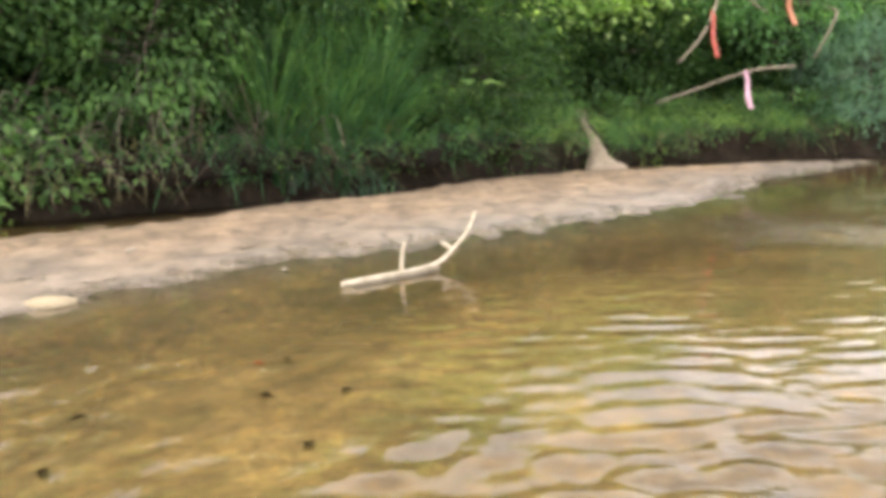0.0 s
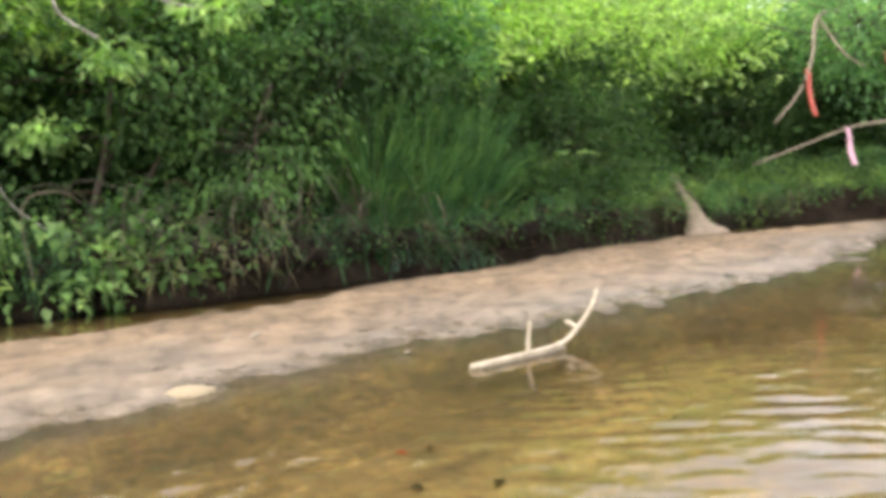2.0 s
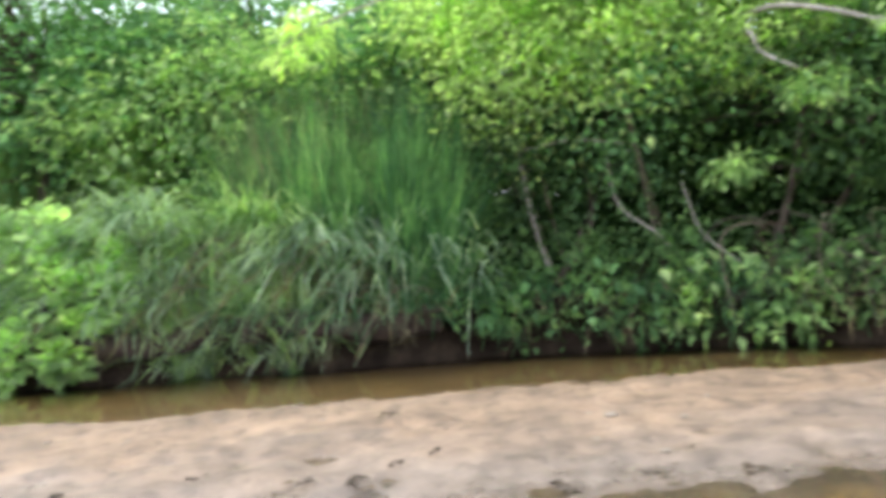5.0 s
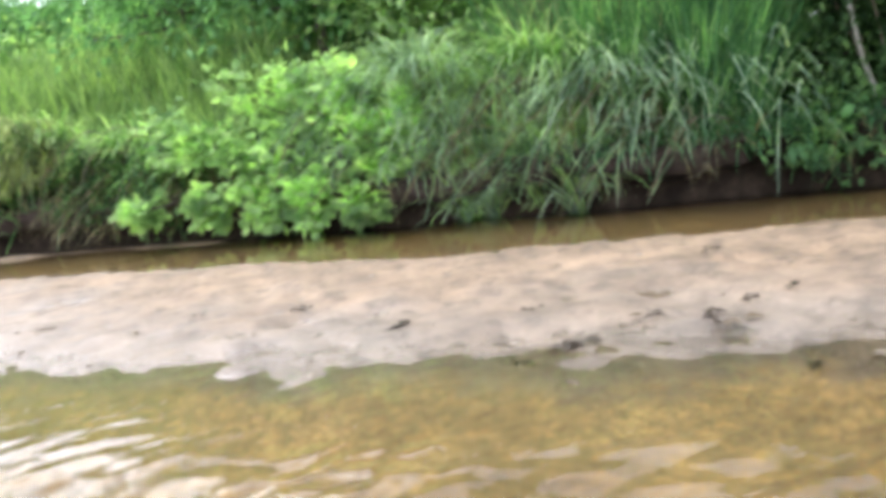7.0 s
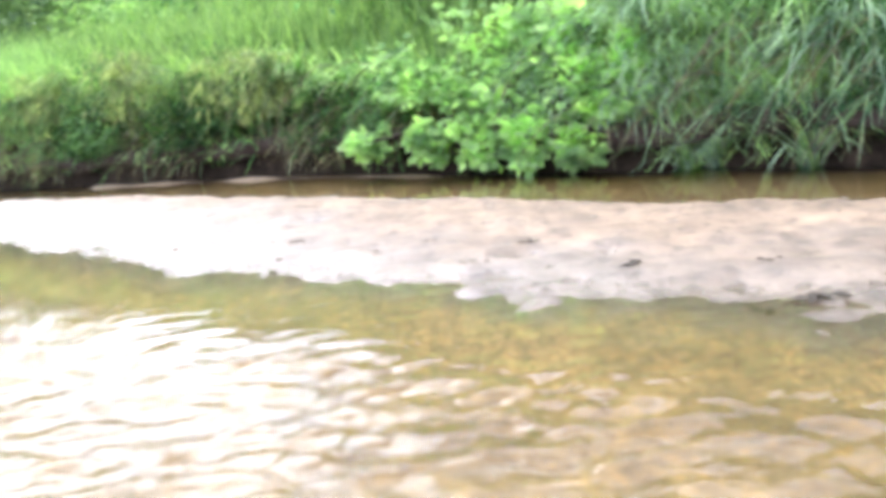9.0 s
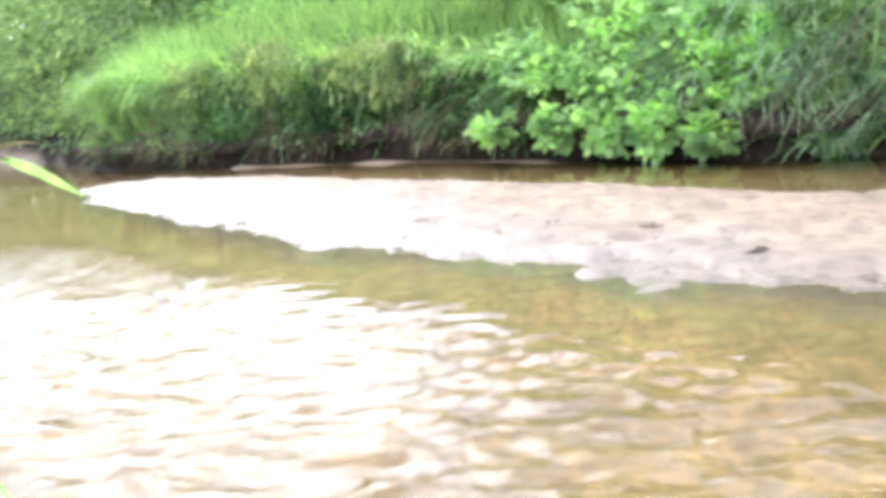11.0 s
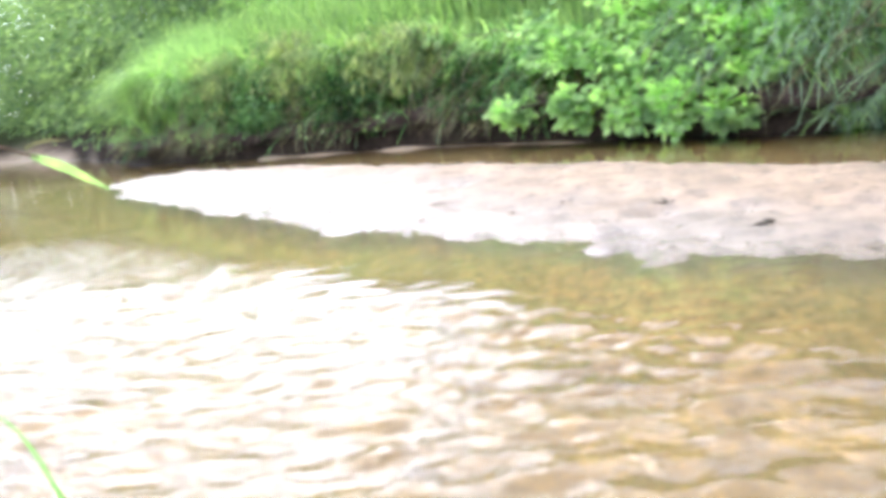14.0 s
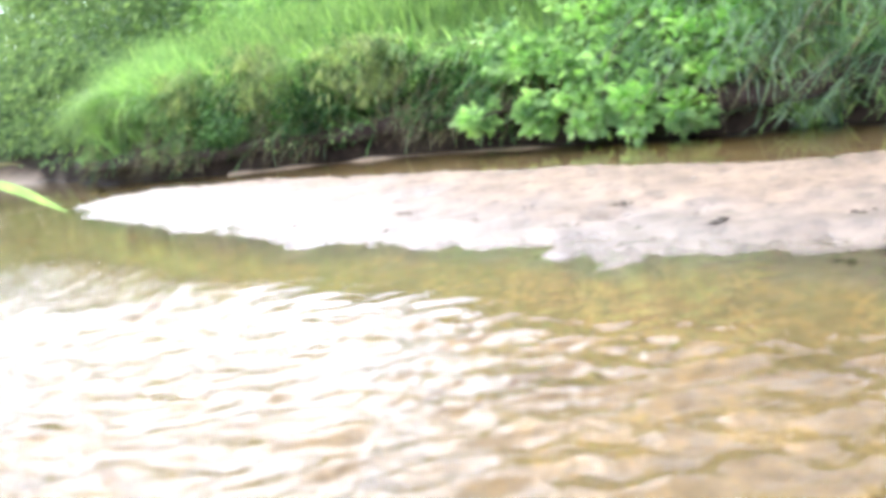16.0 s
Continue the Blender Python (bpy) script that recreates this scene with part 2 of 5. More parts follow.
GROUND, WATER = grounded(), watery()
# earth of the bank edge, with the undercut's shade in its base colour
EARTH_SHADE = barky("undercut_shade_earth", (0.007, 0.005, 0.0035), (0.024, 0.017, 0.012), 0.95, 7, (1, 1, 1))
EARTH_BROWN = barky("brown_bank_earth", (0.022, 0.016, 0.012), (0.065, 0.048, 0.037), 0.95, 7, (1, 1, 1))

# ---- ground: one sheet of stream bed, sand bar, banks and land ----
FOOT = np.array([(60, 24), (25, 19.5), (14, 18), (9, 17.2), (6, 17), (3.4, 16.4), (2, 15), (-0.5, 12.2), (-2, 10.9), (-3.1, 9.9), (-4.2, 9.3), (-5, 9.1), (-6.3, 8.4),
                 (-7.8, 7.4), (-8.3, 6.4), (-9.5, 5.3), (-10.8, 4.4), (-11.4, 3.5), (-13, 2.3), (-15.9, 0), (-17.8, -2.7), (-19.4, -4.5), (-22, -8), (-27, -11), (-38, -18.5), (-44, -25), (-47, -34), (-49, -48), (-50, -90)], float)
SHORE = np.array([(60, 8), (20, 7), (8, 4.6), (3, 2.4), (0.4, 1.15), (-0.9, 0.7), (-2.0, -0.2), (-2.35, -1.3), (-3.3, -2.6), (-6, -5.4), (-12, -9.8), (-20, -16), (-30, -25), (-34, -34), (-36, -48), (-37, -90)], float)
BAR_FAR = [(7.7, 15.9), (5, 15.3), (2.5, 14.4), (0.5, 13.5), (-0.4, 12), (-1.6, 10.5), (-2.7, 9.2), (-3.6, 8.2), (-4.3, 7.5), (-5.2, 6.8), (-6.2, 5.6), (-6.7, 4.8), (-7.7, 3.8), (-9, 2.5), (-10.6, 1.1), (-12.1, -0.1), (-15.4, -3), (-17.2, -5.2)]
BAR_NEAR = [(-16.6, -6.6), (-13.1, -5.1), (-10.7, -3.3), (-8.3, -1.5), (-7.4, -0.75), (-6.6, 0), (-6, 0.6), (-5.6, 1.1), (-5.2, 1.6), (-4.6, 2.1), (-4.2, 2.6), (-3.9, 3.0), (-3, 4.1), (-2.5, 4.7), (-2.1, 5.3), (-1.6, 5.75),
            (-1.3, 6.1), (-0.9, 6.5), (-0.4, 6.85), (0.6, 7.5), (1.5, 8.2), (2.9, 9.8), (4, 11.6), (7.3, 15.2)]


def line_distance(x, y, line):
    """Distance to a line of points, and on which side of it: plus on the right hand of one who walks along it."""
    best, side = np.full(x.shape, 1e9), np.ones(x.shape)
    for (ax, ay), (bx, by) in zip(line[:-1], line[1:]):
        dx, dy = bx - ax, by - ay
        u = np.clip(((x - ax) * dx + (y - ay) * dy) / (dx * dx + dy * dy), 0, 1)
        d = np.hypot(x - ax - u * dx, y - ay - u * dy)
        s = np.where((x - ax) * dy - (y - ay) * dx > 0, 1.0, -1.0)
        near = d < best - 1e-9
        best, side = np.where(near, d, best), np.where(near, s, side)
    return best, side


def inside(x, y, poly):
    hit = np.zeros(x.shape, bool)
    for (ax, ay), (bx, by) in zip(poly, poly[1:] + poly[:1]):
        if ay != by:
            hit ^= ((ay > y) != (by > y)) & (x < (bx - ax) * (y - ay) / (by - ay) + ax)
    return hit


def wavy(x, y, scale, seed, skew=0.0, waves=9):
    """Cheap smooth noise, about -1 to 1: sines of many ways."""
    rng = np.random.default_rng(seed)
    z = np.zeros(x.shape)
    for k in range(waves):
        a, f, ph = rng.uniform(0, 2 * math.pi), scale * rng.uniform(0.5, 1.8), rng.uniform(0, 6.3)
        p = (x * math.cos(a) + y * math.sin(a)) * f + ph + 0.8 * np.sin(x * f * 0.37 + y * f * 0.29 + k)
        z += np.sin(p - skew * np.sin(p))
    return z / (1.5 * math.sqrt(waves))


DIMPLES = np.random.default_rng(77)
DIMPLE_XY = np.column_stack([DIMPLES.uniform(-11, 1, 700), DIMPLES.uniform(-3, 9, 700)])


def hollows(x, y):
    """Footprint-sized hollows in the soft sand."""
    z = np.zeros(x.shape)
    for px, py in DIMPLE_XY:
        near = (np.abs(x - px) < 0.4) & (np.abs(y - py) < 0.4)
        if near.any():
            z[near] -= 0.036 * np.exp(-((x[near] - px) ** 2 + (y[near] - py) ** 2) / 0.009)
    return z


LUMPS = [(-2.25, 5.02, 0.17, 0.06), (-6.68, -0.42, 0.08, 0.045), (-5.95, 0.66, 0.08, 0.045), (-5.76, 1.03, 0.07, 0.035), (-5.4, 0.82, 0.09, 0.05), (-4.48, 1.8, 0.10, 0.05), (-1.2, 5.98, 0.08, 0.05), (-2.9, 4.0, 0.15, 0.04)]


def heights(x, y):
    bar = BAR_FAR + BAR_NEAR
    d, _ = line_distance(x, y, bar + bar[:1])
    d = np.where(inside(x, y, bar), d, -d) + 0.13 * wavy(x, y, 3.4, 1) * np.clip(1.2 - np.abs(d), 0, 1) + 0.07 * wavy(x, y, 8.0, 2)
    behind, side = line_distance(x, y, BAR_FAR)
    deepest = np.where(behind * side > 0, -0.045, -0.13)  # the side channel is a film of water over sand
    z = np.clip(np.where(d > 0, 0.11 * d, 0.16 * d), deepest, 0.055)
    z += np.where(d > -0.4, 0.012 * wavy(x, y, 4.0, 3) + 0.017 * wavy(x, y, 10, 4) + 0.012 * wavy(x, y, 18, 9) + np.where(d > 0.1, hollows(x, y), 0), 0.02 * wavy(x, y, 1.5, 5))
    for lx, ly, lr, lh in LUMPS:
        z = z + lh * np.exp(-((x - lx) ** 2 + (y - ly) ** 2) / (lr * lr))
    b, side = line_distance(x, y, FOOT)
    b = b * side + 0.16 * wavy(x, y, 2.4, 6)
    z = np.maximum(z, np.where((b > -0.55) & (b < -0.1) & (x < -12.6) & (x > -18.4), 0.012 + 0.045 * wavy(x, y, 2.6, 16) - 0.9 * (b + 0.34) ** 2, -1))
    bank = np.interp(b, [-0.3, 0.0, 0.12, 0.3, 1.2, 3, 7, 40, 3000], [-0.25, 0.0, 0.48, 0.62, 0.95, 1.35, 1.7, 2.6, 30])
    bank *= 1 + 0.4 * np.clip((-x - 9.5) / 4, 0, 1) * np.clip(b / 0.8, 0, 1)
    z = np.where(b > -0.3, np.maximum(z, bank + 0.07 * wavy(x, y, 1.7, 7) * np.clip(b, 0, 1)), z)
    s, side = line_distance(x, y, SHORE)
    s = -s * side
    near = np.interp(s, [-1.5, -0.2, 0.0, 0.6, 2, 6, 40, 3000], [-0.2, -0.1, 0.0, 0.10, 0.3, 0.8, 2.0, 30])
    z = np.where(s > -1.5, np.maximum(z, near + 0.02 * wavy(x, y, 2.2, 8)), z)
    return z, d, b, s


def mesh_of(name, verts, faces, mats, smooth=True, index=None):
    """A mesh from arrays; faces is (n, 3) or (n, 4)."""
    me = bpy.data.meshes.new(name)
    n, k = faces.shape
    me.vertices.add(len(verts))
    me.vertices.foreach_set("co", np.ascontiguousarray(verts, np.float32).ravel())
    me.loops.add(n * k)
    me.loops.foreach_set("vertex_index", np.ascontiguousarray(faces, np.int32).ravel())
    me.polygons.add(n)
    me.polygons.foreach_set("loop_start", np.arange(0, n * k, k, dtype=np.int32))
    for m in mats:
        me.materials.append(m)
    if index is not None:
        me.polygons.foreach_set("material_index", np.asarray(index, np.int32))
    me.polygons.foreach_set("use_smooth", np.full(n, smooth))
    me.update(calc_edges=True)
    me.validate()
    return me


def grid_faces(nx, ny):
    i = np.arange(nx * ny).reshape(ny, nx)
    return np.stack([i[:-1, :-1], i[:-1, 1:], i[1:, 1:], i[1:, :-1]], -1).reshape(-1, 4)


def lines(a, b, step, reach=3000):
    core = np.arange(a, b + step / 2, step)
    out = step * np.cumsum(1.28 ** np.arange(1, 60))
    out = out[out < reach]
    return np.concatenate([(a - out)[::-1], core, b + out])


gx, gy = lines(-28, 8.5, 0.08), lines(-12, 17.5, 0.08)
X, Y = np.meshgrid(gx, gy)
Z, bar_d, bank_d, shore_d = heights(X, Y)
ground = new("ground", mesh_of("ground", np.stack([X, Y, Z], -1).reshape(-1, 3), grid_faces(len(gx), len(gy)), [GROUND]))
near_d, _ = line_distance(X, Y, BAR_NEAR)
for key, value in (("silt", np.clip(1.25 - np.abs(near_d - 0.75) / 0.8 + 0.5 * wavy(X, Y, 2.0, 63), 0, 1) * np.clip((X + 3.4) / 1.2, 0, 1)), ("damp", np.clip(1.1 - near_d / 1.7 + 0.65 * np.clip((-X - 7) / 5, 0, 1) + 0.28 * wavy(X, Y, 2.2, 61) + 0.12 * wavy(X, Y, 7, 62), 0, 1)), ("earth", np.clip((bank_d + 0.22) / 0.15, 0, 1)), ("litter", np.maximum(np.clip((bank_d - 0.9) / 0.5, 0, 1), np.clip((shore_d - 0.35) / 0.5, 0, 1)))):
    ground.data.attributes.new(key, "FLOAT", "POINT").data.foreach_set("value", value.ravel().astype(np.float32))
tagged(ground, "sandy creek bed, gravel bar and earth banks under low plants", "ground", kind="structure")


def bank_lip(x0, x1, out, seed, mat):
    """The overhanging lip of turf and roots along the cut bank."""
    P = np.array([(x0, np.interp(-x0, -FOOT[:, 0], FOOT[:, 1]))] + [tuple(p) for p in FOOT if x1 < p[0] < x0] + [(x1, np.interp(-x1, -FOOT[:, 0], FOOT[:, 1]))])
    ln = np.append(0, np.cumsum(np.linalg.norm(np.diff(P, axis=0), axis=1)))
    s = np.arange(0, ln[-1], 0.14)
    line = np.column_stack([np.interp(s, ln, P[:, 0]), np.interp(s, ln, P[:, 1])])
    for _ in range(6):
        line[1:-1] = (line[:-2] + line[1:-1] * 2 + line[2:]) / 4
    tan = np.gradient(line, axis=0)
    tan /= np.linalg.norm(tan, axis=1)[:, None]
    nrm = np.column_stack([tan[:, 1], -tan[:, 0]])
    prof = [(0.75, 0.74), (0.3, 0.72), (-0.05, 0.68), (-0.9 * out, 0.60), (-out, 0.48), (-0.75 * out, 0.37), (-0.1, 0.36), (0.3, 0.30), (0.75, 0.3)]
    rows = []
    for k, (d, z) in enumerate(prof):
        q = line + nrm * d
        w = 0.10 * wavy(q[:, 0] * 1.0, q[:, 1] * 1.0, 3.0, seed + k) + 0.05 * wavy(q[:, 0], q[:, 1], 9.0, seed + 20 + k)
        zz = z + 0.09 * wavy(q[:, 0], q[:, 1], 2.4, seed + 40)
        rows.append(np.column_stack([q + nrm * w[:, None], zz + 0.5 * w]))
    ob = new("bank_edge", mesh_of("bank_edge", np.concatenate(rows), grid_faces(len(line), len(prof)), [mat]))
    tagged(ob, "overhanging edge of root-bound earth along the cut bank, darkened for undercut shade", "bank", kind="structure")


bank_lip(0.9, -8.2, 0.22, 300, EARTH_SHADE)
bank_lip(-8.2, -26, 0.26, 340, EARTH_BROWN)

# ---- water ----
def waves(x, y, lo, hi, way, spread, seed, n=26):
    """Wind and current ripples: sines of wavelength lo to hi metres that run about one way."""
    r = np.random.default_rng(seed)
    z = np.zeros(x.shape)
    for k in range(n):
        a, f = radians(way + r.normal() * spread), 2 * math.pi / r.uniform(lo, hi)
        p = (x * math.cos(a) + y * math.sin(a)) * f + r.uniform(0, 6.3) + 0.7 * np.sin(x * f * 0.21 + k) + 0.7 * np.sin(y * f * 0.17 - k)
        z += np.sin(p - 0.4 * np.sin(p)) / f
    return z / math.sqrt(n)  # in metres per radian of slope


wx, wy = lines(-6.4, 3.4, 0.0235, 90), lines(-3.2, 5.3, 0.0235, 60)
WX, WY = np.meshgrid(wx, wy)
d, _ = line_distance(WX, WY, BAR_NEAR)
lower = np.clip((WX + 1.6) / 1.2, 0, 1)  # 0 upstream, 1 by the driftwood
wobble = 0.25 * wavy(WX, WY, 1.6, 15)
upper_rough = np.clip((d - 0.85 + wobble) / 0.45, 0.0, 1)
lower_rough = np.clip((3.4 - WY + 0.12 * WX + 1.2 * wobble) / 0.6, 0, 1) * np.clip((WX + 0.45 + wobble) / 0.5, 0, 1)
rough = upper_rough * (1 - lower) + lower_rough * lower
rough = np.where(inside(WX, WY, BAR_FAR + BAR_NEAR), 0, rough)
b_side, side = line_distance(WX, WY, np.array(BAR_FAR))
rough = np.where((b_side * side > 0), 0, rough)
rough *= np.clip((10.0 - np.hypot(WX + 1.3, WY)) / 2.5, 0, 1)
riffle = np.exp(-((WX - 3.1) ** 2 + (WY - 7.3) ** 2 * 2.0) / 1.0)
rough = np.maximum(rough, 0.9 * riffle)
rough = np.clip(0.06 + 0.10 * lower + 0.9 * rough, 0, 1)
fade = np.clip(1.6 - np.hypot(WX + 1, WY - 1) / 14, 0, 1)
upstream_waves = 0.34 * waves(WX, WY, 0.12, 0.27, -8, 26, 11, 34) + 0.06 * waves(WX, WY, 0.3, 0.7, -10, 30, 12)
lower_waves = 0.29 * waves(WX, WY, 0.12, 0.24, 104, 30, 13, 34) + 0.05 * waves(WX, WY, 0.35, 0.8, 100, 40, 14)
WZ = fade * rough * (upstream_waves * (1 - lower) + lower_waves * lower)
water = new("water", mesh_of("water", np.stack([WX, WY, WZ], -1).reshape(-1, 3), grid_faces(len(wx), len(wy)), [WATER]))
water.data.attributes.new("rough", "FLOAT", "POINT").data.foreach_set("value", (rough * (0.45 - 0.25 * lower) + 0.9 * riffle).ravel().astype(np.float32))
tagged(water, "clear shallow brown creek water with small ripples", "water", kind="structure")


# ---- plant builders ----
def unit(v):
    return v / np.maximum(np.linalg.norm(v, axis=-1, keepdims=True), 1e-9)


def ground_z(x, y):
    return heights(np.atleast_1d(np.asarray(x, float)), np.atleast_1d(np.asarray(y, float)))[0]


def part(name, me, parent=None, label=""):
    ob = new(name, me)
    ob.parent = parent
    return tagged(ob, label)


def thing(name, label, category, place=(0, 0, 0), group="", kind=""):
    return tagged(new(name), label, category, group, kind)


def leaf_arrays(p, way, up, length, width):
    """Pointed leaves, folded a little along the midrib: base, two shoulders, tip."""
    side = unit(np.cross(way, up))
    nrm = unit(np.cross(side, way))
    l, w = length[:, None], width[:, None]
    mid = p + way * l * 0.42
    v = np.stack([p, mid + side * w * 0.5 + nrm * w * 0.16, p + way * l - nrm * l * 0.12, mid - side * w * 0.5 + nrm * w * 0.16], 1)
    i = np.arange(len(p))[:, None] * 4
    return v.reshape(-1, 3), np.concatenate([i + [0, 1, 2], i + [0, 2, 3]], 1).reshape(-1, 3)


def lobed_arrays(p, way, up, length, width):
    """Broad leaves with five blunt lobes, cupped."""
    side = unit(np.cross(way, up))
    nrm = unit(np.cross(side, way))
    shape = [(0, 0, 0), (0.12, 0.34, 0.06), (0.30, 0.52, 0.10), (0.45, 0.36, 0.05), (0.72, 0.40, 0.06), (0.78, 0.16, 0.0), (1.0, 0.0, -0.10),
             (0.78, -0.16, 0.0), (0.72, -0.40, 0.06), (0.45, -0.36, 0.05), (0.30, -0.52, 0.10), (0.12, -0.34, 0.06), (0.45, 0, -0.04)]
    v = np.stack([p + way * (a * length)[:, None] + side * (b * width)[:, None] + nrm * (c * width)[:, None] for a, b, c in shape], 1)
    tri = np.array([(k, (k + 1) % 12, 12) for k in range(12)])
    i = np.arange(len(p))[:, None, None] * 13
    return v.reshape(-1, 3), (i + tri).reshape(-1, 3)


def leaf_mesh(name, p, way, up, length, width, mat, lobed=False):
    v, f = (lobed_arrays if lobed else leaf_arrays)(p, unit(way), unit(up), length, width)
    return mesh_of(name, v, f, [mat], False)


def tube_arrays(pts, radii, sides=6):
    pts, radii = np.asarray(pts, float), np.asarray(radii, float)
    tan = unit(np.gradient(pts, axis=0))
    ref = np.where(np.abs(tan[:, 2:]) > 0.9, [[1.0, 0, 0]], [[0, 0, 1.0]])
    a = unit(np.cross(tan, ref))
    b = np.cross(tan, a)
    ang = np.linspace(0, 2 * math.pi, sides, endpoint=False)
    ring = pts[:, None] + radii[:, None, None] * (a[:, None] * np.cos(ang)[None, :, None] + b[:, None] * np.sin(ang)[None, :, None])
    n = len(pts)
    i = np.arange(n * sides).reshape(n, sides)
    j = np.roll(i, -1, 1)
    f = np.stack([i[:-1], j[:-1], j[1:], i[1:]], -1).reshape(-1, 4)
    v = np.concatenate([ring.reshape(-1, 3), pts[:1], pts[-1:]])
    c0, c1 = n * sides, n * sides + 1
    cap = np.concatenate([np.stack([j[0], i[0], np.full(sides, c0), np.full(sides, c0)], -1), np.stack([i[-1], j[-1], np.full(sides, c1), np.full(sides, c1)], -1)])
    return v, f, cap


def tubes_mesh(name, runs, mat, sides=6, steps=5):
    """Several tapering limbs in one mesh; every run is (points, first radius, last radius)."""
    V, F, base = [], [], 0
    for pts, r0, r1 in runs:
        pts = smooth_line(pts, steps)
        v, f, cap = tube_arrays(pts, np.linspace(r0, r1, len(pts)), sides)
        V.append(v)
        q = f + base
        F.append(np.concatenate([q[:, [0, 1, 2]], q[:, [0, 2, 3]], cap[:, :3] + base]))
        base += len(v)
    return mesh_of(name, np.concatenate(V), np.concatenate(F), [mat])


def smooth_line(pts, steps=5):
    """Points along a Catmull-Rom curve."""
    p = np.asarray(pts, float)
    if len(p) < 3:
        return np.linspace(p[0], p[-1], 6)
    q = np.vstack([2 * p[0] - p[1], p, 2 * p[-1] - p[-2]])
    out = []
    for a, b, c, d in zip(q[:-3], q[1:-2], q[2:-1], q[3:]):
        for u in np.linspace(0, 1, steps, endpoint=False):
            out.append(0.5 * (2 * b + (c - a) * u + (2 * a - 5 * b + 4 * c - d) * u * u + (3 * b - a - 3 * c + d) * u ** 3))
    return np.array(out + [p[-1]])


def blade_mesh(name, root, way, length, width, bend, mat, segs=4, hang=None):
    """Grass blades: strips that start along way and bend over by their own weight."""
    n = len(root)
    way = unit(way)
    flat = way.copy()
    flat[:, 2] = 0
    flat = unit(flat + 1e-6)
    side = np.stack([-flat[:, 1], flat[:, 0], np.zeros(n)], -1)
    twist = np.random.default_rng(n).uniform(-1.2, 1.2, n)[:, None]
    side = unit(side * np.cos(twist) + flat * np.sin(twist))
    p, rows = root.copy(), []
    step = (length / segs)[:, None]
    d = way.copy()
    for k in range(segs + 1):
        w = (width * (1 - (k / segs) ** 1.6) * 0.5)[:, None]
        rows += [p - side * w, p + side * w] if k < segs else [p]
        p = p + d * step
        d = unit(d + np.stack([flat[:, 0] * bend * 0.6, flat[:, 1] * bend * 0.6, -bend], -1) * (0.5 + k / segs))
    v = np.stack(rows, 1)
    m = v.shape[1]
    tri = []
    for k in range(segs - 1):
        a = 2 * k
        tri += [(a, a + 1, a + 3), (a, a + 3, a + 2)]
    tri.append((2 * segs - 2, 2 * segs - 1, 2 * segs))
    i = np.arange(n)[:, None, None] * m
    return mesh_of(name, v.reshape(-1, 3), (i + np.array(tri)).reshape(-1, 3), [mat], False)


TRAIL_X = 2.42


def along(line, n, rng, d0, d1, gather=0.0):
    """Random places beside a stretch of the bank's foot: points, and the way inland."""
    P = np.asarray(line, float)
    seg = np.diff(P, axis=0)
    ln = np.linalg.norm(seg, axis=1)
    k = rng.choice(len(ln), n, p=ln / ln.sum())
    u = rng.random(n)
    t = seg[k] / ln[k][:, None]
    nrm = np.stack([t[:, 1], -t[:, 0]], -1)
    d = rng.uniform(d0, d1, n)
    if gather:
        d = d0 + (d1 - d0) * rng.random(n) ** gather
    xy = P[k] + seg[k] * u[:, None] + nrm * d[:, None]
    off = xy[:, 0] - TRAIL_X  # nothing grows on the trail
    on = (np.abs(off) < 0.2) & (xy[:, 1] < 16.6)
    xy[on, 0] += np.where(off[on] > 0, 0.3, -0.3)
    return xy, nrm


def stretch(x0, x1):
    """The foot of the far bank from x0 down to x1."""
    pts = [(x0, np.interp(-x0, -FOOT[:, 0], FOOT[:, 1]))] + [tuple(p) for p in FOOT if x1 < p[0] < x0] + [(x1, np.interp(-x1, -FOOT[:, 0], FOOT[:, 1]))]
    return pts


def grass_patch(name, xy, rng, height, spread, width, bend, mat, toward=(0, 0), sink=0.0):
    n = len(xy)
    z = ground_z(xy[:, 0], xy[:, 1]) - 0.02 - sink
    ang = rng.uniform(0, 2 * math.pi, n)
    way = np.stack([np.cos(ang) * spread + toward[0], np.sin(ang) * spread + toward[1], np.ones(n)], -1)
    way[:, :2] *= rng.uniform(0.2, 1.2, (n, 1))
    return blade_mesh(name, np.column_stack([xy, z]), way, height * rng.uniform(0.55, 1.1, n), width * rng.uniform(0.6, 1.3, n), bend * rng.uniform(0.4, 1.5, n), mat)


def crown_points(center, radii, clumps, per, rng, clump_size=0.28, hollow=0.45, noise_amt=0.35, turn=0.0):
    """Leaf places gathered in clumps through a crown, denser towards its outside: points and the way out."""
    v = unit(rng.normal(size=(clumps, 3)))
    r = hollow + (1 - hollow) * rng.random(clumps) ** 0.6
    r *= 1 + noise_amt * rng.uniform(-1, 0.7, clumps)
    ca, sa = math.cos(radians(turn)), math.sin(radians(turn))
    c = v * r[:, None] * np.asarray(radii)
    c = np.asarray(center) + np.column_stack([c[:, 0] * ca - c[:, 1] * sa, c[:, 0] * sa + c[:, 1] * ca, c[:, 2]])
    size = clump_size * rng.uniform(0.5, 1.5, clumps)
    n = clumps * per
    k = np.repeat(np.arange(clumps), per)
    off = rng.normal(size=(n, 3)) * size[k][:, None] * [1, 1, 0.6]
    return c[k] + off, unit(v[k] + unit(off) * 0.8), c


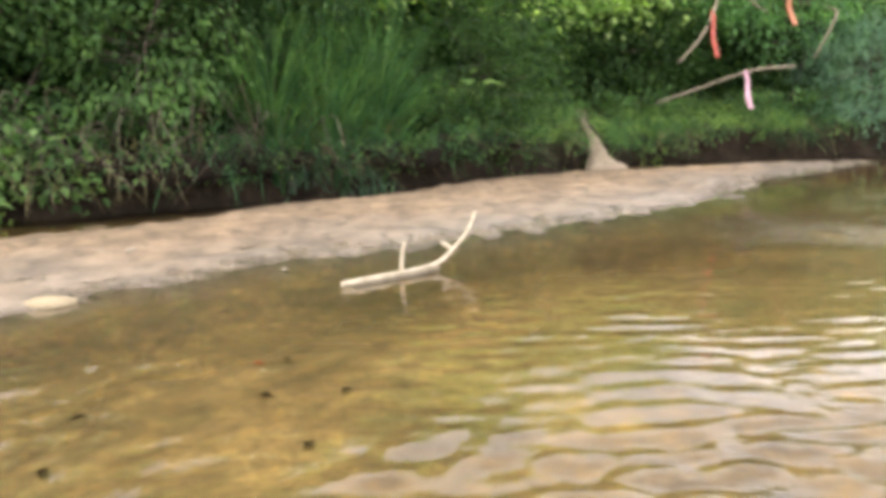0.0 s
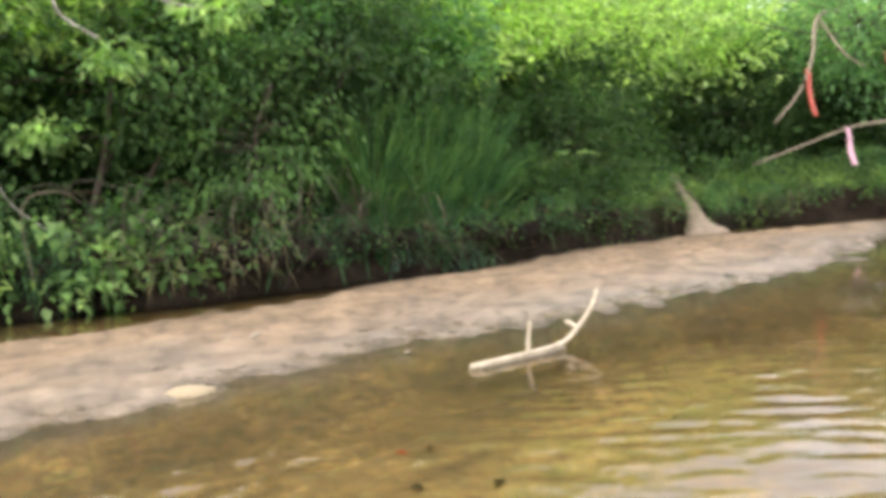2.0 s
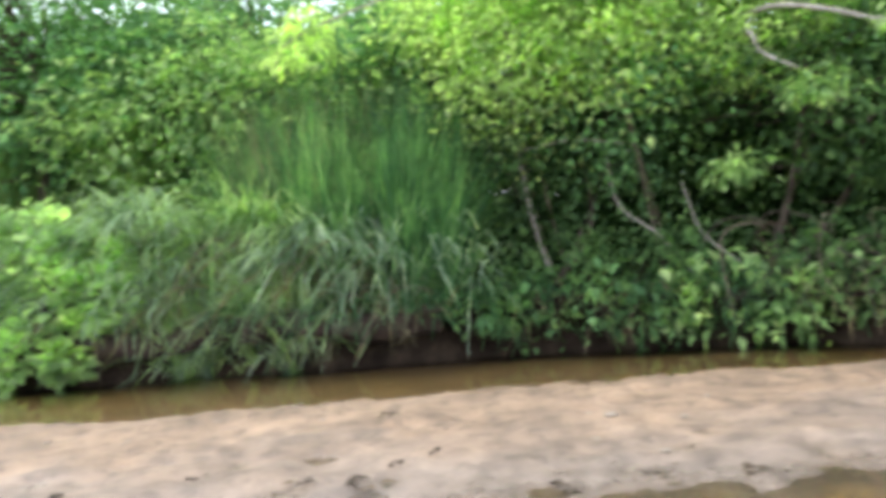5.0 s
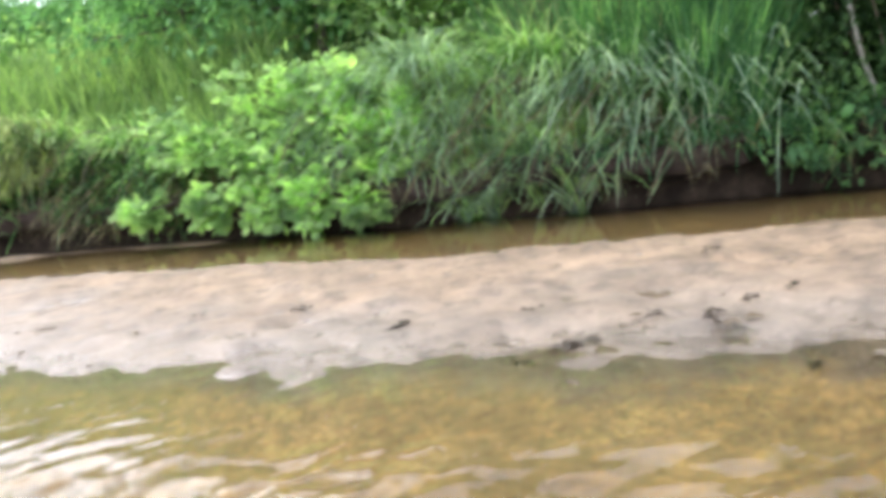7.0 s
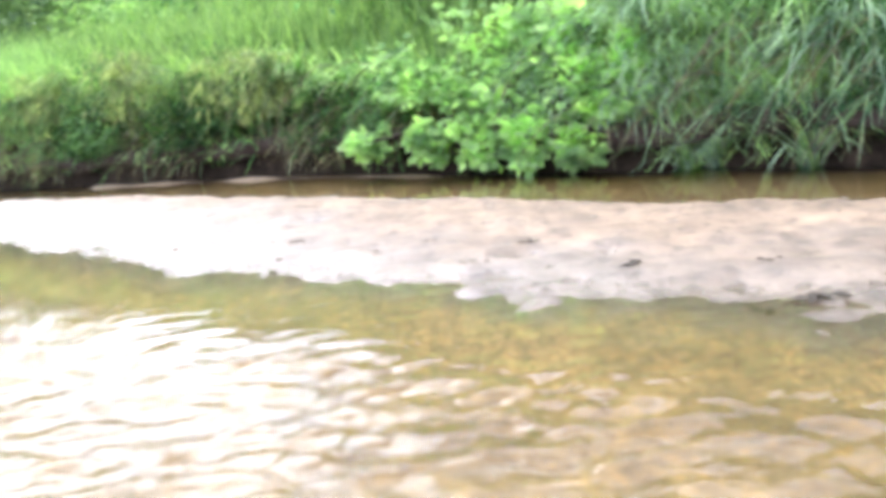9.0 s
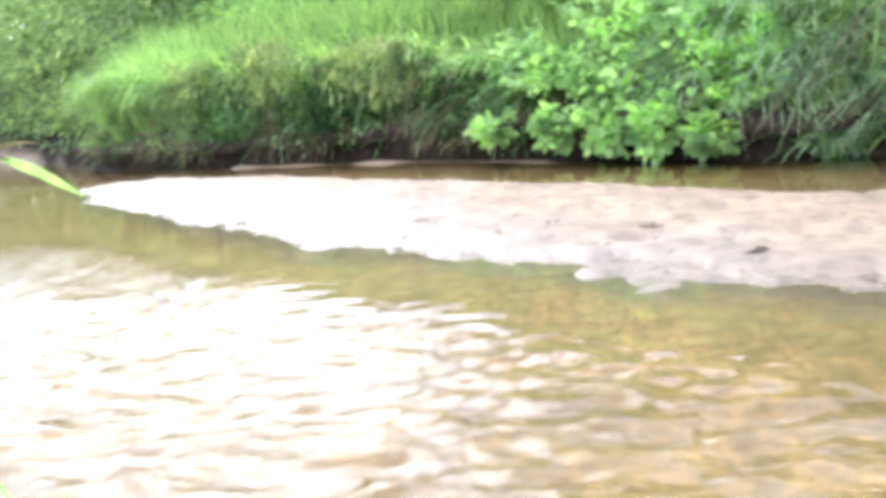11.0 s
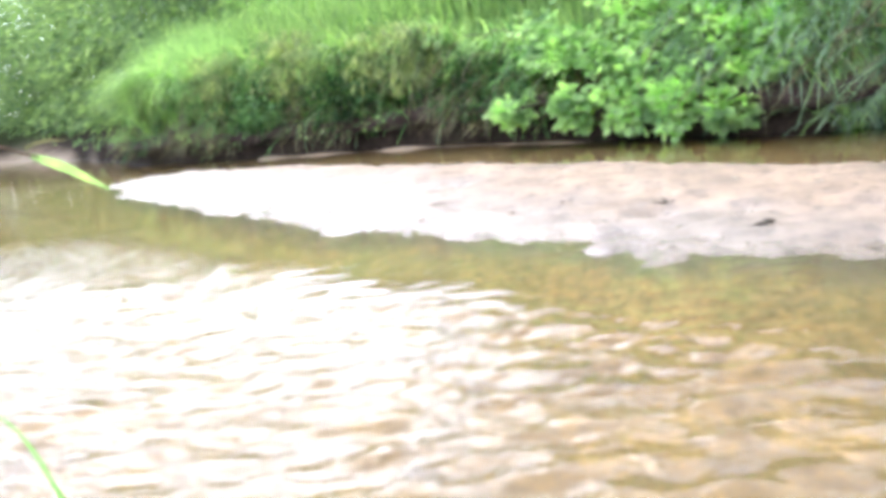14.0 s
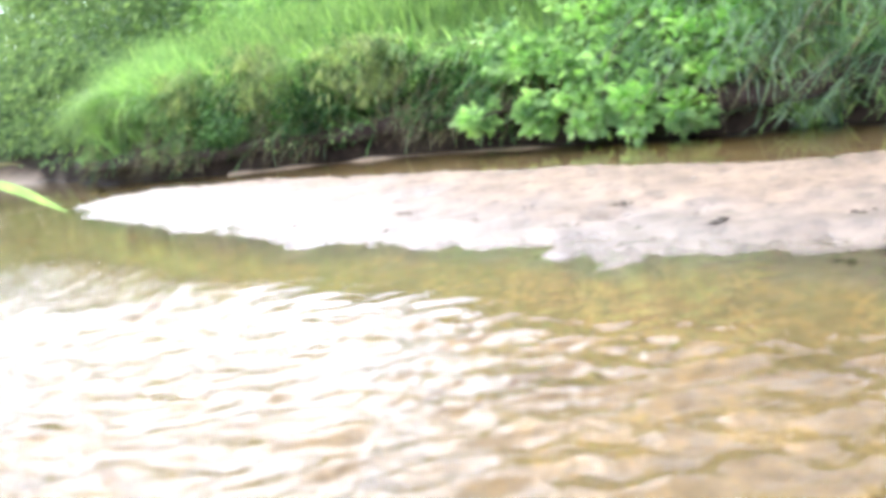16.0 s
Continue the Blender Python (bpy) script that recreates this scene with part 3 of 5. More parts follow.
def crown_mesh(name, center, radii, clumps, per, rng, leaf, mat, clump_size=0.28, droop=0.5, lobed=False, aspect=0.5, floor=None, face=0.3, **kw):
    p, out, c = crown_points(center, radii, clumps, per, rng, clump_size, **kw)
    if floor is not None:
        keep = p[:, 2] > floor
        p, out = p[keep], out[keep]
    n = len(p)
    way = out * [1, 1, 0.5] + rng.normal(size=(n, 3)) * 0.45 + [0, 0, -droop]
    up = rng.normal(size=(n, 3)) * 0.45 + [0, 0, 1] + out * face
    size = leaf * rng.uniform(0.6, 1.35, n)
    return leaf_mesh(name, p, way, up, size, size * aspect * rng.uniform(0.8, 1.2, n), mat, lobed), c


def shrub(name, label, category, base, center, radii, clumps, per, leaf, mat, seed, stems=3, stem_r=0.025, bark=None, group="", **kw):
    """Trunks or stems from the base, limbs to the clumps, and a crown of separate leaves."""
    rng = np.random.default_rng(seed)
    top = thing(name, label, category, group=group)
    me, c = crown_mesh(name + "_crown", center, radii, clumps, per, rng, leaf, mat, **kw)
    center, base = np.asarray(center, float), np.asarray(base, float)
    for k in range(stems):
        foot = base + np.append(rng.normal(size=2) * 0.12 * (stems > 1), -0.12)
        head = center + rng.normal(size=3) * np.asarray(radii) * 0.35
        mid = (foot + head) / 2 + rng.normal(size=3) * 0.15
        part("trunk" if stems == 1 else "stem", tubes_mesh("stem", [((foot, mid, head), stem_r, stem_r * 0.45)], bark or BARK), top)
    runs = []
    for q in c[rng.permutation(len(c))[: min(len(c), 46)]]:
        a = center + (q - center) * 0.15 + rng.normal(size=3) * 0.12
        a[2] = min(a[2], q[2] + 0.1)
        runs.append(((a, (a + q) / 2 + rng.normal(size=3) * 0.08, q), stem_r * 0.35, stem_r * 0.12))
    for run in runs[:5]:
        part("limb", tubes_mesh("limb", [(run[0], run[1] * 1.4, run[2] * 1.4)], bark or BARK, 5), top)
    tagged(part("twigs", tubes_mesh("twigs", runs[5:], bark or BARK, 3, 2), top), kind="stuff")
    part("crown", me, top)
    return top


def thicket(name, label, x0, x1, d0, d1, top, clumps, per, leaf, mat, seed, size=0.3, low=0.3):
    """A wall of leaves behind the bank: clumps at all heights, uneven along the top."""
    r = np.random.default_rng(seed)
    xy, nrm = along(stretch(x0, x1), clumps, r, d0, d1)
    g = ground_z(xy[:, 0], xy[:, 1])
    z = g + low + (top - low) * (0.75 + 0.25 * wavy(xy[:, 0], xy[:, 1], 1.3, seed)) * r.random(clumps)
    c = np.column_stack([xy, z])
    k = np.repeat(np.arange(clumps), per)
    n = len(k)
    off = r.normal(size=(n, 3)) * [1, 1, 0.55] * (size * r.uniform(0.6, 1.5, clumps))[k][:, None]
    out = np.column_stack([-nrm, np.zeros(clumps)])[k]
    way = out * 0.6 + unit(off) * 0.6 + r.normal(size=(n, 3)) * 0.4 + [0, 0, -0.35]
    up = r.normal(size=(n, 3)) * 0.4 + [0, 0, 1] + out * 0.5
    s = leaf * r.uniform(0.6, 1.35, n)
    return tagged(new(name, leaf_mesh(name, c[k] + off, way, up, s, s * 0.55, mat)), label, "thicket", kind="stuff")


def tussocks(name, label, centers, rng, per, height, spread, width, bend, mats, base=0.13):
    """Clumps of tall grass: every tussock a fan of blades from one root, in one or two greens."""
    top = thing(name, label, "grass", kind="stuff")
    for k, mat in enumerate(mats):
        c = np.repeat(np.asarray(centers, float), per // len(mats), 0)
        n = len(c)
        ang, rad = rng.uniform(0, 2 * math.pi, n), rng.random(n) ** 0.7
        ray = np.column_stack([np.cos(ang), np.sin(ang)]) * rad[:, None]
        xy = c[:, :2] + ray * base * rng.uniform(0.6, 1.5, (n, 1))
        z = ground_z(xy[:, 0], xy[:, 1]) - 0.03
        tall = np.repeat(rng.uniform(0.75, 1.12, len(centers)), per // len(mats))
        way = np.column_stack([ray * spread, np.ones(n)]) + rng.normal(size=(n, 3)) * 0.06
        L = height * tall * (1.05 - 0.35 * rad) * rng.uniform(0.6, 1.05, n)
        part("blades", blade_mesh("blades", np.column_stack([xy, z]), way, L, width * rng.uniform(0.6, 1.3, n), bend * (0.4 + rad) * rng.uniform(0.5, 1.5, n), mat, 5), top)
        top.children[-1]["kind"] = "stuff"
    return top

# ---- far bank: undergrowth over the whole slope ----
rng = np.random.default_rng(5)


def litter(name, label, x0, x1, n, d0, d1, leaf, mat, seed, lift=0.5, aspect=0.45, gather=0.0, lobed=False):
    """Low leafy cover on the slope."""
    r = np.random.default_rng(seed)
    xy, nrm = along(stretch(x0, x1), n, r, d0, d1, gather)
    z = ground_z(xy[:, 0], xy[:, 1]) + lift * r.random(n) ** 1.6
    out = np.column_stack([-nrm, np.zeros(n)])
    way = out * 0.7 + r.normal(size=(n, 3)) * 0.6 + [0, 0, -0.15]
    up = r.normal(size=(n, 3)) * 0.4 + [0, 0, 1] + out * 0.4
    s = leaf * r.uniform(0.5, 1.4, n)
    return tagged(new(name, leaf_mesh(name, np.column_stack([xy, z]), way, up, s, s * aspect, mat, lobed)), label, "undergrowth", kind="stuff")


litter("undergrowth", "low dark green weeds over the earth bank", 9, -7, 15000, 0.15, 3.2, 0.10, LEAF_SHADE_DEEP, 11)
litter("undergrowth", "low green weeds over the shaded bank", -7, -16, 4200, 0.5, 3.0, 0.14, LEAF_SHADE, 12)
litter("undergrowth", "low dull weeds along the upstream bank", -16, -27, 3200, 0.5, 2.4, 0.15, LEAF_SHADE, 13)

# dark-coloured leaves give the shaded depth behind the brighter sprays
thicket("thicket", "leafy thicket behind the grassy slope, coloured dark for shade", 11, -1.5, 1.6, 4.2, 3.2, 520, 60, 0.18, LEAF_SHADE_DEEP, 14)
thicket("thicket", "dense leafy thicket above the bank, coloured dark for shade", -0.5, -9, 0.9, 3.4, 3.2, 480, 60, 0.18, LEAF_SHADE_DEEP, 15)
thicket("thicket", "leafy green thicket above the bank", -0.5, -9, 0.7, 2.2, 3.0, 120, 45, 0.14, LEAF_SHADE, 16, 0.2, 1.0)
# canopy tops take the pale leaf so that they look sunlit
thicket("thicket", "leafy canopy above the bank in a sunlit leaf colour", -0.5, -8.2, 0.7, 2.8, 5.4, 330, 40, 0.16, LEAF_PALE_SUNLIT, 36, 0.24, 2.9)
thicket("thicket", "twig ends at the top of the bank trees, coloured pale as sunlit", -3.5, -8, 0.6, 2.4, 5.0, 200, 36, 0.15, LEAF_PALE_SUNLIT, 41, 0.22, 2.7)
thicket("thicket", "yellow-green leaves hanging from the bank trees, coloured pale as sunlit", -4.8, -7.9, 0.2, 1.4, 4.9, 130, 34, 0.14, LEAF_PALE_SUNLIT, 43, 0.2, 2.3)
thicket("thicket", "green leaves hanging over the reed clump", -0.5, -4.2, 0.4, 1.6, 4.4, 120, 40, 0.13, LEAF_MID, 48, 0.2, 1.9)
thicket("thicket", "leaves above the trail, coloured pale as sunlit", 5, -1.2, 1.0, 3.0, 4.9, 270, 36, 0.17, LEAF_PALE_SUNLIT, 42, 0.30, 1.8)
thicket("thicket", "treetops behind the reeds, coloured pale as sunlit", 3.5, -3.5, 3.0, 6, 4.7, 320, 44, 0.2, LEAF_PALE_SUNLIT, 39, 0.3, 2.4)
thicket("thicket", "sunlit treetops behind the young trees", -11.5, -21, 5, 8, 4.2, 360, 44, 0.24, LEAF_MID, 40, 0.4, 0.8)
thicket("thicket", "deep green thicket far behind the bank", 14, -17, 6, 9, 4.6, 760, 50, 0.34, LEAF_MID, 37, 0.6, 0.0)
thicket("thicket", "leafy green thicket behind the tall grass", -8.0, -12.4, 1.6, 4.2, 3.4, 240, 55, 0.2, LEAF_SUN, 17, 0.32)
thicket("thicket", "sunlit leafy canopy behind the tall grass", -8.0, -12.0, 1.8, 4.6, 3.7, 240, 40, 0.19, LEAF_MID, 38, 0.28, 1.8)
thicket("thicket", "sunlit leafy thicket at the top of the trail", 12, -4, 4.0, 7, 4.9, 470, 50, 0.22, LEAF_LIGHT, 27, 0.38, 0.8)
thicket("thicket", "sunlit leafy thicket behind the meadow", -14, -27, 4.5, 8, 2.8, 420, 55, 0.24, LEAF_LIGHT, 18, 0.4)
thicket("thicket", "pale green thicket along the upstream bank", -25, -49.5, 0.2, 6, 8.5, 1500, 56, 0.29, LEAF_FAR, 19, 0.6, 0.1)
thicket("overhanging_leaves", "leaves and stems hanging over the undercut bank, coloured dark for shade", 8, -8.2, -0.3, 0.4, 0.9, 260, 26, 0.09, LEAF_SHADE, 28, 0.12, 0.45)
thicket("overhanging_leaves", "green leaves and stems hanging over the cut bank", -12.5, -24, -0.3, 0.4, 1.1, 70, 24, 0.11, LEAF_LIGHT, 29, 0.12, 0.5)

# dead grass, roots and twigs that hang over the cut bank
def fringe(name, label, x0, x1, n, length, mat, seed, width=0.012, height=(0.3, 0.7), d=(-0.3, 0.2), cat="dead grass"):
    r = np.random.default_rng(seed)
    xy, nrm = along(stretch(x0, x1), n * 2, r, *d)
    keep = wavy(xy[:, 0], xy[:, 1], 3.2, seed) + r.normal(size=len(xy)) * 0.25 > 0  # in bunches
    xy, nrm = xy[keep], nrm[keep]
    n = len(xy)
    z = ground_z(xy[:, 0], xy[:, 1]) * 0.5 + r.uniform(*height, n)
    way = np.column_stack([-nrm * r.uniform(0.5, 1.3, (n, 1)), np.zeros(n)]) + r.normal(size=(n, 3)) * 0.4 + [0, 0, 0.1]
    L = np.minimum(length * r.uniform(0.5, 1.3, n), z * 1.7 + 0.12)
    return tagged(new(name, blade_mesh(name, np.column_stack([xy, z]), way, L, np.full(n, width), r.uniform(0.4, 0.9, n), mat)), label, cat, kind="stuff")


fringe("hanging_roots", "tangled brown roots and dead stems over the dark cut bank", 8, -8, 700, 0.6, STRAW, 21, 0.011)
fringe("hanging_grass", "drooping green grass over the cut bank", 8, -8, 1500, 0.6, REED, 22, 0.014, (0.35, 0.9))
fringe("hanging_grass", "long drooping straw-coloured grass over the cut bank", -8.3, -12, 120, 0.95, STRAW, 23, 0.014, (0.4, 1.2), (-0.3, 0.4))
fringe("hanging_grass", "long drooping green grass over the cut bank", -7.9, -12, 560, 1.0, LEAF_GREY, 24, 0.03, (0.7, 1.6), (-0.2, 0.5))
fringe("hanging_grass", "drooping dull green grass over the shaded cut bank", -12, -23, 450, 0.9, GRASS, 25, 0.034, (0.4, 1.4), (-0.3, 0.5))
fringe("hanging_roots", "dead brown stems over the shaded cut bank", -12, -23, 1300, 0.8, STRAW, 26, 0.02, (0.3, 1.0))

def lip_cover(name, label, x0, x1, n, mat, seed, length=0.5):
    """Short grass and weeds on the overhanging edge, falling over it."""
    r = np.random.default_rng(seed)
    xy, nrm = along(stretch(x0, x1), n, r, -0.26, 0.35)
    z = np.full(n, 0.66) + r.normal(size=n) * 0.05
    way = np.column_stack([-nrm * r.uniform(0.2, 1.2, (n, 1)), r.uniform(0.2, 1.0, n)]) + r.normal(size=(n, 3)) * 0.35
    return tagged(new(name, blade_mesh(name, np.column_stack([xy, z]), way, length * r.uniform(0.5, 1.3, n), np.full(n, 0.026), r.uniform(0.4, 1.0, n), mat)), label, "grass", kind="stuff")


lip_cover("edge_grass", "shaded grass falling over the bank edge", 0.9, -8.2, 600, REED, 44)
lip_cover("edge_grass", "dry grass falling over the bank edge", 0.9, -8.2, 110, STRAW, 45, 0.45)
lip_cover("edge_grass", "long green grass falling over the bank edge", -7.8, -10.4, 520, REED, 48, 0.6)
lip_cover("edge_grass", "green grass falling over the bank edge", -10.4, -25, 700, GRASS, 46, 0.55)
lip_cover("edge_grass", "dry grass falling over the bank edge", -8.2, -25, 500, STRAW, 47, 0.5)

# ---- right-hand bank: willow, leaning tree with ribbons, grassy slope and trail ----
shrub("willow_bush", "bluish green willow bush leaning over the creek edge", "bush", (8.9, 18.2, 0.5), (8.5, 17.7, 1.7), (1.3, 1.1, 1.7), 150, 55, 0.13, LEAF_WILLOW, 31, 4, 0.03, droop=0.8, aspect=0.2, floor=0.05)
tree = shrub("leaning_tree", "leafy young tree leaning over the creek with bare pale branches", "tree", (7.4, 19.0, 1.2), (6.6, 18.2, 3.7), (2.5, 1.5, 1.4), 150, 55, 0.12, LEAF_MID, 32, 1, 0.09)
for k, (pts, r0, r1) in enumerate([
        (((7.3, 18.6, 1.9), (6.52, 16.9, 1.80), (5.72, 16.73, 1.73), (4.79, 16.5, 1.46), (3.77, 16.28, 1.14)), 0.04, 0.016),
        (((6.2, 18.3, 4.2), (5.3, 17.2, 3.9), (4.97, 16.56, 3.06), (4.70, 16.5, 2.43), (4.20, 16.38, 1.88)), 0.05, 0.02),
        (((7.2, 18.4, 3.2), (7.45, 17.2, 2.9), (7.30, 16.89, 2.58), (6.96, 16.86, 1.93)), 0.04, 0.015),
        (((5.3, 17.2, 3.9), (5.6, 16.7, 3.1), (6.0, 16.7, 2.8)), 0.03, 0.012)]):
    part("branch", tubes_mesh("branch", [(pts, r0, r1)], BARK_TAN), tree, "bare pale branch reaching over the water")
shrub("bank_shrub", "dark green shrub above the grassy slope", "bush", (3.6, 18.6, 1.2), (3.4, 18.3, 2.3), (2.2, 1.1, 1.4), 130, 50, 0.11, LEAF_SHADE_DEEP, 33, 4)
shrub("bank_shrub", "dark green shrub at the top of the trail", "bush", (0.4, 15.6, 1.2), (0.2, 15.2, 2.0), (1.7, 1.2, 1.5), 130, 50, 0.11, LEAF_SHADE_DEEP, 34, 4)
shrub("bank_shrub", "shaded green shrub beside the reeds", "bush", (-0.3, 13.7, 1.0), (0.2, 13.7, 1.4), (1.2, 0.9, 1.3), 120, 50, 0.09, LEAF_SHADE_DEEP, 35, 4)

xy, _ = along(stretch(7.2, 0.3), 6500, rng, 0.1, 1.5)
keep = np.abs(xy[:, 0] - 2.35 - 0.1 * (xy[:, 1] - 15.8)) > 0.13
new_grass = new("slope_grass", grass_patch("slope_grass", xy[keep], rng, 0.42, 0.7, 0.016, 0.45, LEAF_SUN, (-0.1, -0.4)))
tagged(new_grass, "short bright green grass on the creek bank slope", "grass", kind="stuff")
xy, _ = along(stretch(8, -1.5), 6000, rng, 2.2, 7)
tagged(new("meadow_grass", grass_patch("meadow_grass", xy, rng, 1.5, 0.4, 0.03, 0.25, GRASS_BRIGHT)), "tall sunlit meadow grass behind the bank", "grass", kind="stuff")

TRAIL_SAND = barky("dry_trail_sand", (0.21, 0.16, 0.11), (0.38, 0.30, 0.22), 0.9, 8, (1, 1, 1))
# trail: a bare slide of sand down the bank, fanning out at its foot
u = np.linspace(0, 1, 19)
ty, tz, tw = (np.interp(u, [0, 0.3, 0.6, 0.85, 1], v) for v in ([17.2, 16.3, 15.6, 15.1, 14.7], [1.06, 0.86, 0.56, 0.18, 0.0], [0.03, 0.08, 0.13, 0.2, 0.38]))
V = np.concatenate([np.column_stack([TRAIL_X - 0.12 + 0.25 * u + s * tw + 0.05 * wavy(u * 3 + s, u * 2, 3, 4), ty, tz + 0.05 - (0.08 + 0.10 * u) * tz * s * s + 0.02 * wavy(u * 5 + s * 2, u, 4, 5)]) for s in (-1, -0.5, 0, 0.5, 1)])
trail = new("trail", mesh_of("trail", V, grid_faces(len(u), 5), [TRAIL_SAND]))
trail.modifiers.new("thickness", "SOLIDIFY").thickness = 0.3
tagged(trail, "bare sandy slide worn down the bank by animals", "trail", kind="structure")

# flagging ribbons
def ribbon(name, label, top, bottom, width, mat, seed):
    r = np.random.default_rng(seed)
    a, b = np.array(top, float), np.array(bottom, float)
    n = 14
    u = np.linspace(0, 1, n)
    mid = a + (b - a) * u[:, None] + np.column_stack([0.02 * np.sin(u * 5 + seed), 0.03 * np.sin(u * 4), np.zeros(n)])
    ang = 0.4 * np.sin(u * 4 + seed)
    side = np.column_stack([np.cos(ang), np.sin(ang), np.zeros(n)]) * width / 2
    V = np.concatenate([mid - side, mid + side])
    top_ob = thing(name, label, "ribbon", group="flagging ribbons")
    me = mesh_of("tail", V, grid_faces(n, 2), [mat])
    tail = part("tail", me, top_ob)
    so = tail.modifiers.new("thickness", "SOLIDIFY")
    so.thickness = 0.003
    loop = [a + np.array([0.035 * math.cos(t), 0.02, 0.035 * math.sin(t) + 0.03]) for t in np.linspace(0, 2 * math.pi, 9)]
    part("knot", tubes_mesh("knot", [(loop, 0.014, 0.014)], mat), top_ob)


def plastic(name, col):
    m, t, p, out = nodes(name)
    t.links.new(ramp(t, noise_tex(t, 8, 3), (0.3, tuple(c * 0.8 for c in col)), (0.7, col)), p.inputs["Base Color"])
    p.inputs["Roughness"].default_value = 0.4
    return m


PINK, RED, ORANGE = plastic("pink_ribbon", (0.75, 0.45, 0.52)), plastic("red_ribbon", (0.52, 0.11, 0.075)), plastic("orange_ribbon", (0.60, 0.25, 0.14))
ribbon("flagging_ribbon", "faded pink flagging ribbon tied to a bare branch", (5.58, 16.62, 1.66), (5.69, 16.6, 1.0), 0.10, PINK, 1)
ribbon("flagging_ribbon", "red flagging ribbon tied to a bare branch", (4.86, 16.47, 2.78), (4.95, 16.45, 1.97), 0.085, RED, 2)
ribbon("flagging_ribbon", "orange flagging ribbon among the leaves", (6.39, 16.73, 3.04), (6.50, 16.73, 2.57), 0.10, ORANGE, 3)

# bright fern
r = np.random.default_rng(41)
fern = thing("fern", "bright yellow-green fern fronds on the shaded bank", "fern")
for k in range(5):
    base = np.array([0.05, 13.45, 1.2])
    tip = base + [0.75 * math.cos(0.5 + k * 0.75) * r.uniform(0.7, 1), -0.35 + 0.1 * k - 0.3, r.uniform(-0.1, 0.35)]
    line = smooth_line([base - [0, -0.2, 0.4], (base + tip) / 2 + [0, 0, 0.15], tip], 10)
    q = np.repeat(line[4:], 2, 0)
    n = len(q)
    s = np.tile([1.0, -1.0], n // 2)[:, None]
    d = unit(np.repeat(np.gradient(line, axis=0)[4:], 2, 0))
    way = np.cross(d, [0, 0, 1.0]) * s + d * 0.5
    L = np.repeat(np.linspace(0.22, 0.05, n // 2), 2)
    part("frond", leaf_mesh("frond", q, way, np.tile([0, -0.3, 1.0], (n, 1)), L, L * 0.32, LEAF_LIGHT), fern)

# ---- reed clump ----
xy, _ = along(stretch(-0.5, -2.5), 12, rng, 0.1, 1.0)
tussocks("reed_clump", "tall dark green arching reed clump on the bank", xy, rng, 260, 2.3, 0.8, 0.03, 0.24, [REED, LEAF_SHADE])
xy, _ = along(stretch(-0.9, -2.2), 260, rng, 0.0, 0.25)
tagged(new("fallen_reeds", grass_patch("fallen_reeds", xy, rng, 0.8, 0.8, 0.022, 0.7, LEAF_WILLOW, (0.1, -0.8))), "pale bent reed leaves at the foot of the clump", "reeds", kind="stuff")

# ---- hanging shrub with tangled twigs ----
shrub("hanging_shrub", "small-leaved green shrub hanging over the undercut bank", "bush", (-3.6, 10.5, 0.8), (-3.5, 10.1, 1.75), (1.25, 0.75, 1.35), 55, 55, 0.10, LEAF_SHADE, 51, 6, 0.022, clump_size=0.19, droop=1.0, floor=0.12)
shrub("hanging_shrub", "dark small-leaved shrub behind the undercut bank", "bush", (-2.7, 11.6, 0.9), (-2.9, 11.2, 2.6), (1.6, 0.9, 1.6), 90, 55, 0.1, LEAF_SHADE_DEEP, 52, 4, droop=0.8)
r = np.random.default_rng(53)
tangle = thing("tangled_twigs", "bare brown twigs and roots tangled over the water", "twigs")
for k in range(66):
    x = r.uniform(-5.4, -1.6)
    y = np.interp(-x, -FOOT[:, 0], FOOT[:, 1])
    high = r.uniform(0.45, 1.0) if k % 3 else r.uniform(0.8, 1.35)
    a = np.array([x, y + 0.3, high])
    b = a + [r.uniform(-0.6, 0.6), -r.uniform(0.45, 0.8), r.uniform(-0.05, 0.4)]
    c = b + [r.uniform(-0.6, 0.6), -r.uniform(0.0, 0.25), -r.uniform(0.35, 0.9) * high]
    c[2] = max(c[2], 0.02)
    thick = r.uniform(0.005, 0.010)
    part("twig", tubes_mesh("twig", [((a, (a + b) / 2 + [0.1, 0, 0.15], b, c), thick, thick * 0.4)], (BARK_TAN, BARK, BARK, ROOT)[k % 4], 4, 4), tangle)

# ---- broad-leaved plants ----
def broad_plant(name, label, x0, x1, n, leaf, mat, seed, top, d=(-0.42, 0.1)):
    r = np.random.default_rng(seed)
    xy, nrm = along(stretch(x0, x1), n // 7, r, *d)
    tip = np.column_stack([xy, 0.26 + (top - 0.26) * r.random(len(xy))])
    root = np.column_stack([xy + nrm * 0.35, ground_z(*(xy + nrm * 0.35).T) - 0.05])
    ob = thing(name, label, "plant", kind="stuff")
    part("stems", tubes_mesh("stems", [((a, (a + b) / 2 + r.normal(size=3) * 0.06, b), 0.008, 0.004) for a, b in zip(root, tip)], LEAF_MID, 4), ob)
    p = np.repeat(tip, 7, 0) + r.normal(size=(len(tip) * 7, 3)) * [0.11, 0.11, 0.12]
    m = len(p)
    way = np.repeat(np.column_stack([-nrm, np.zeros(len(xy))]), 7, 0) * 0.5 + r.normal(size=(m, 3)) * 0.6 + [0, 0, -0.3]
    up = r.normal(size=(m, 3)) * 0.3 + [0, -0.2, 1]
    s = leaf * r.uniform(0.55, 1.3, m)
    part("leaves", leaf_mesh("leaves", p, way, up, s, s * 0.6, mat), ob)


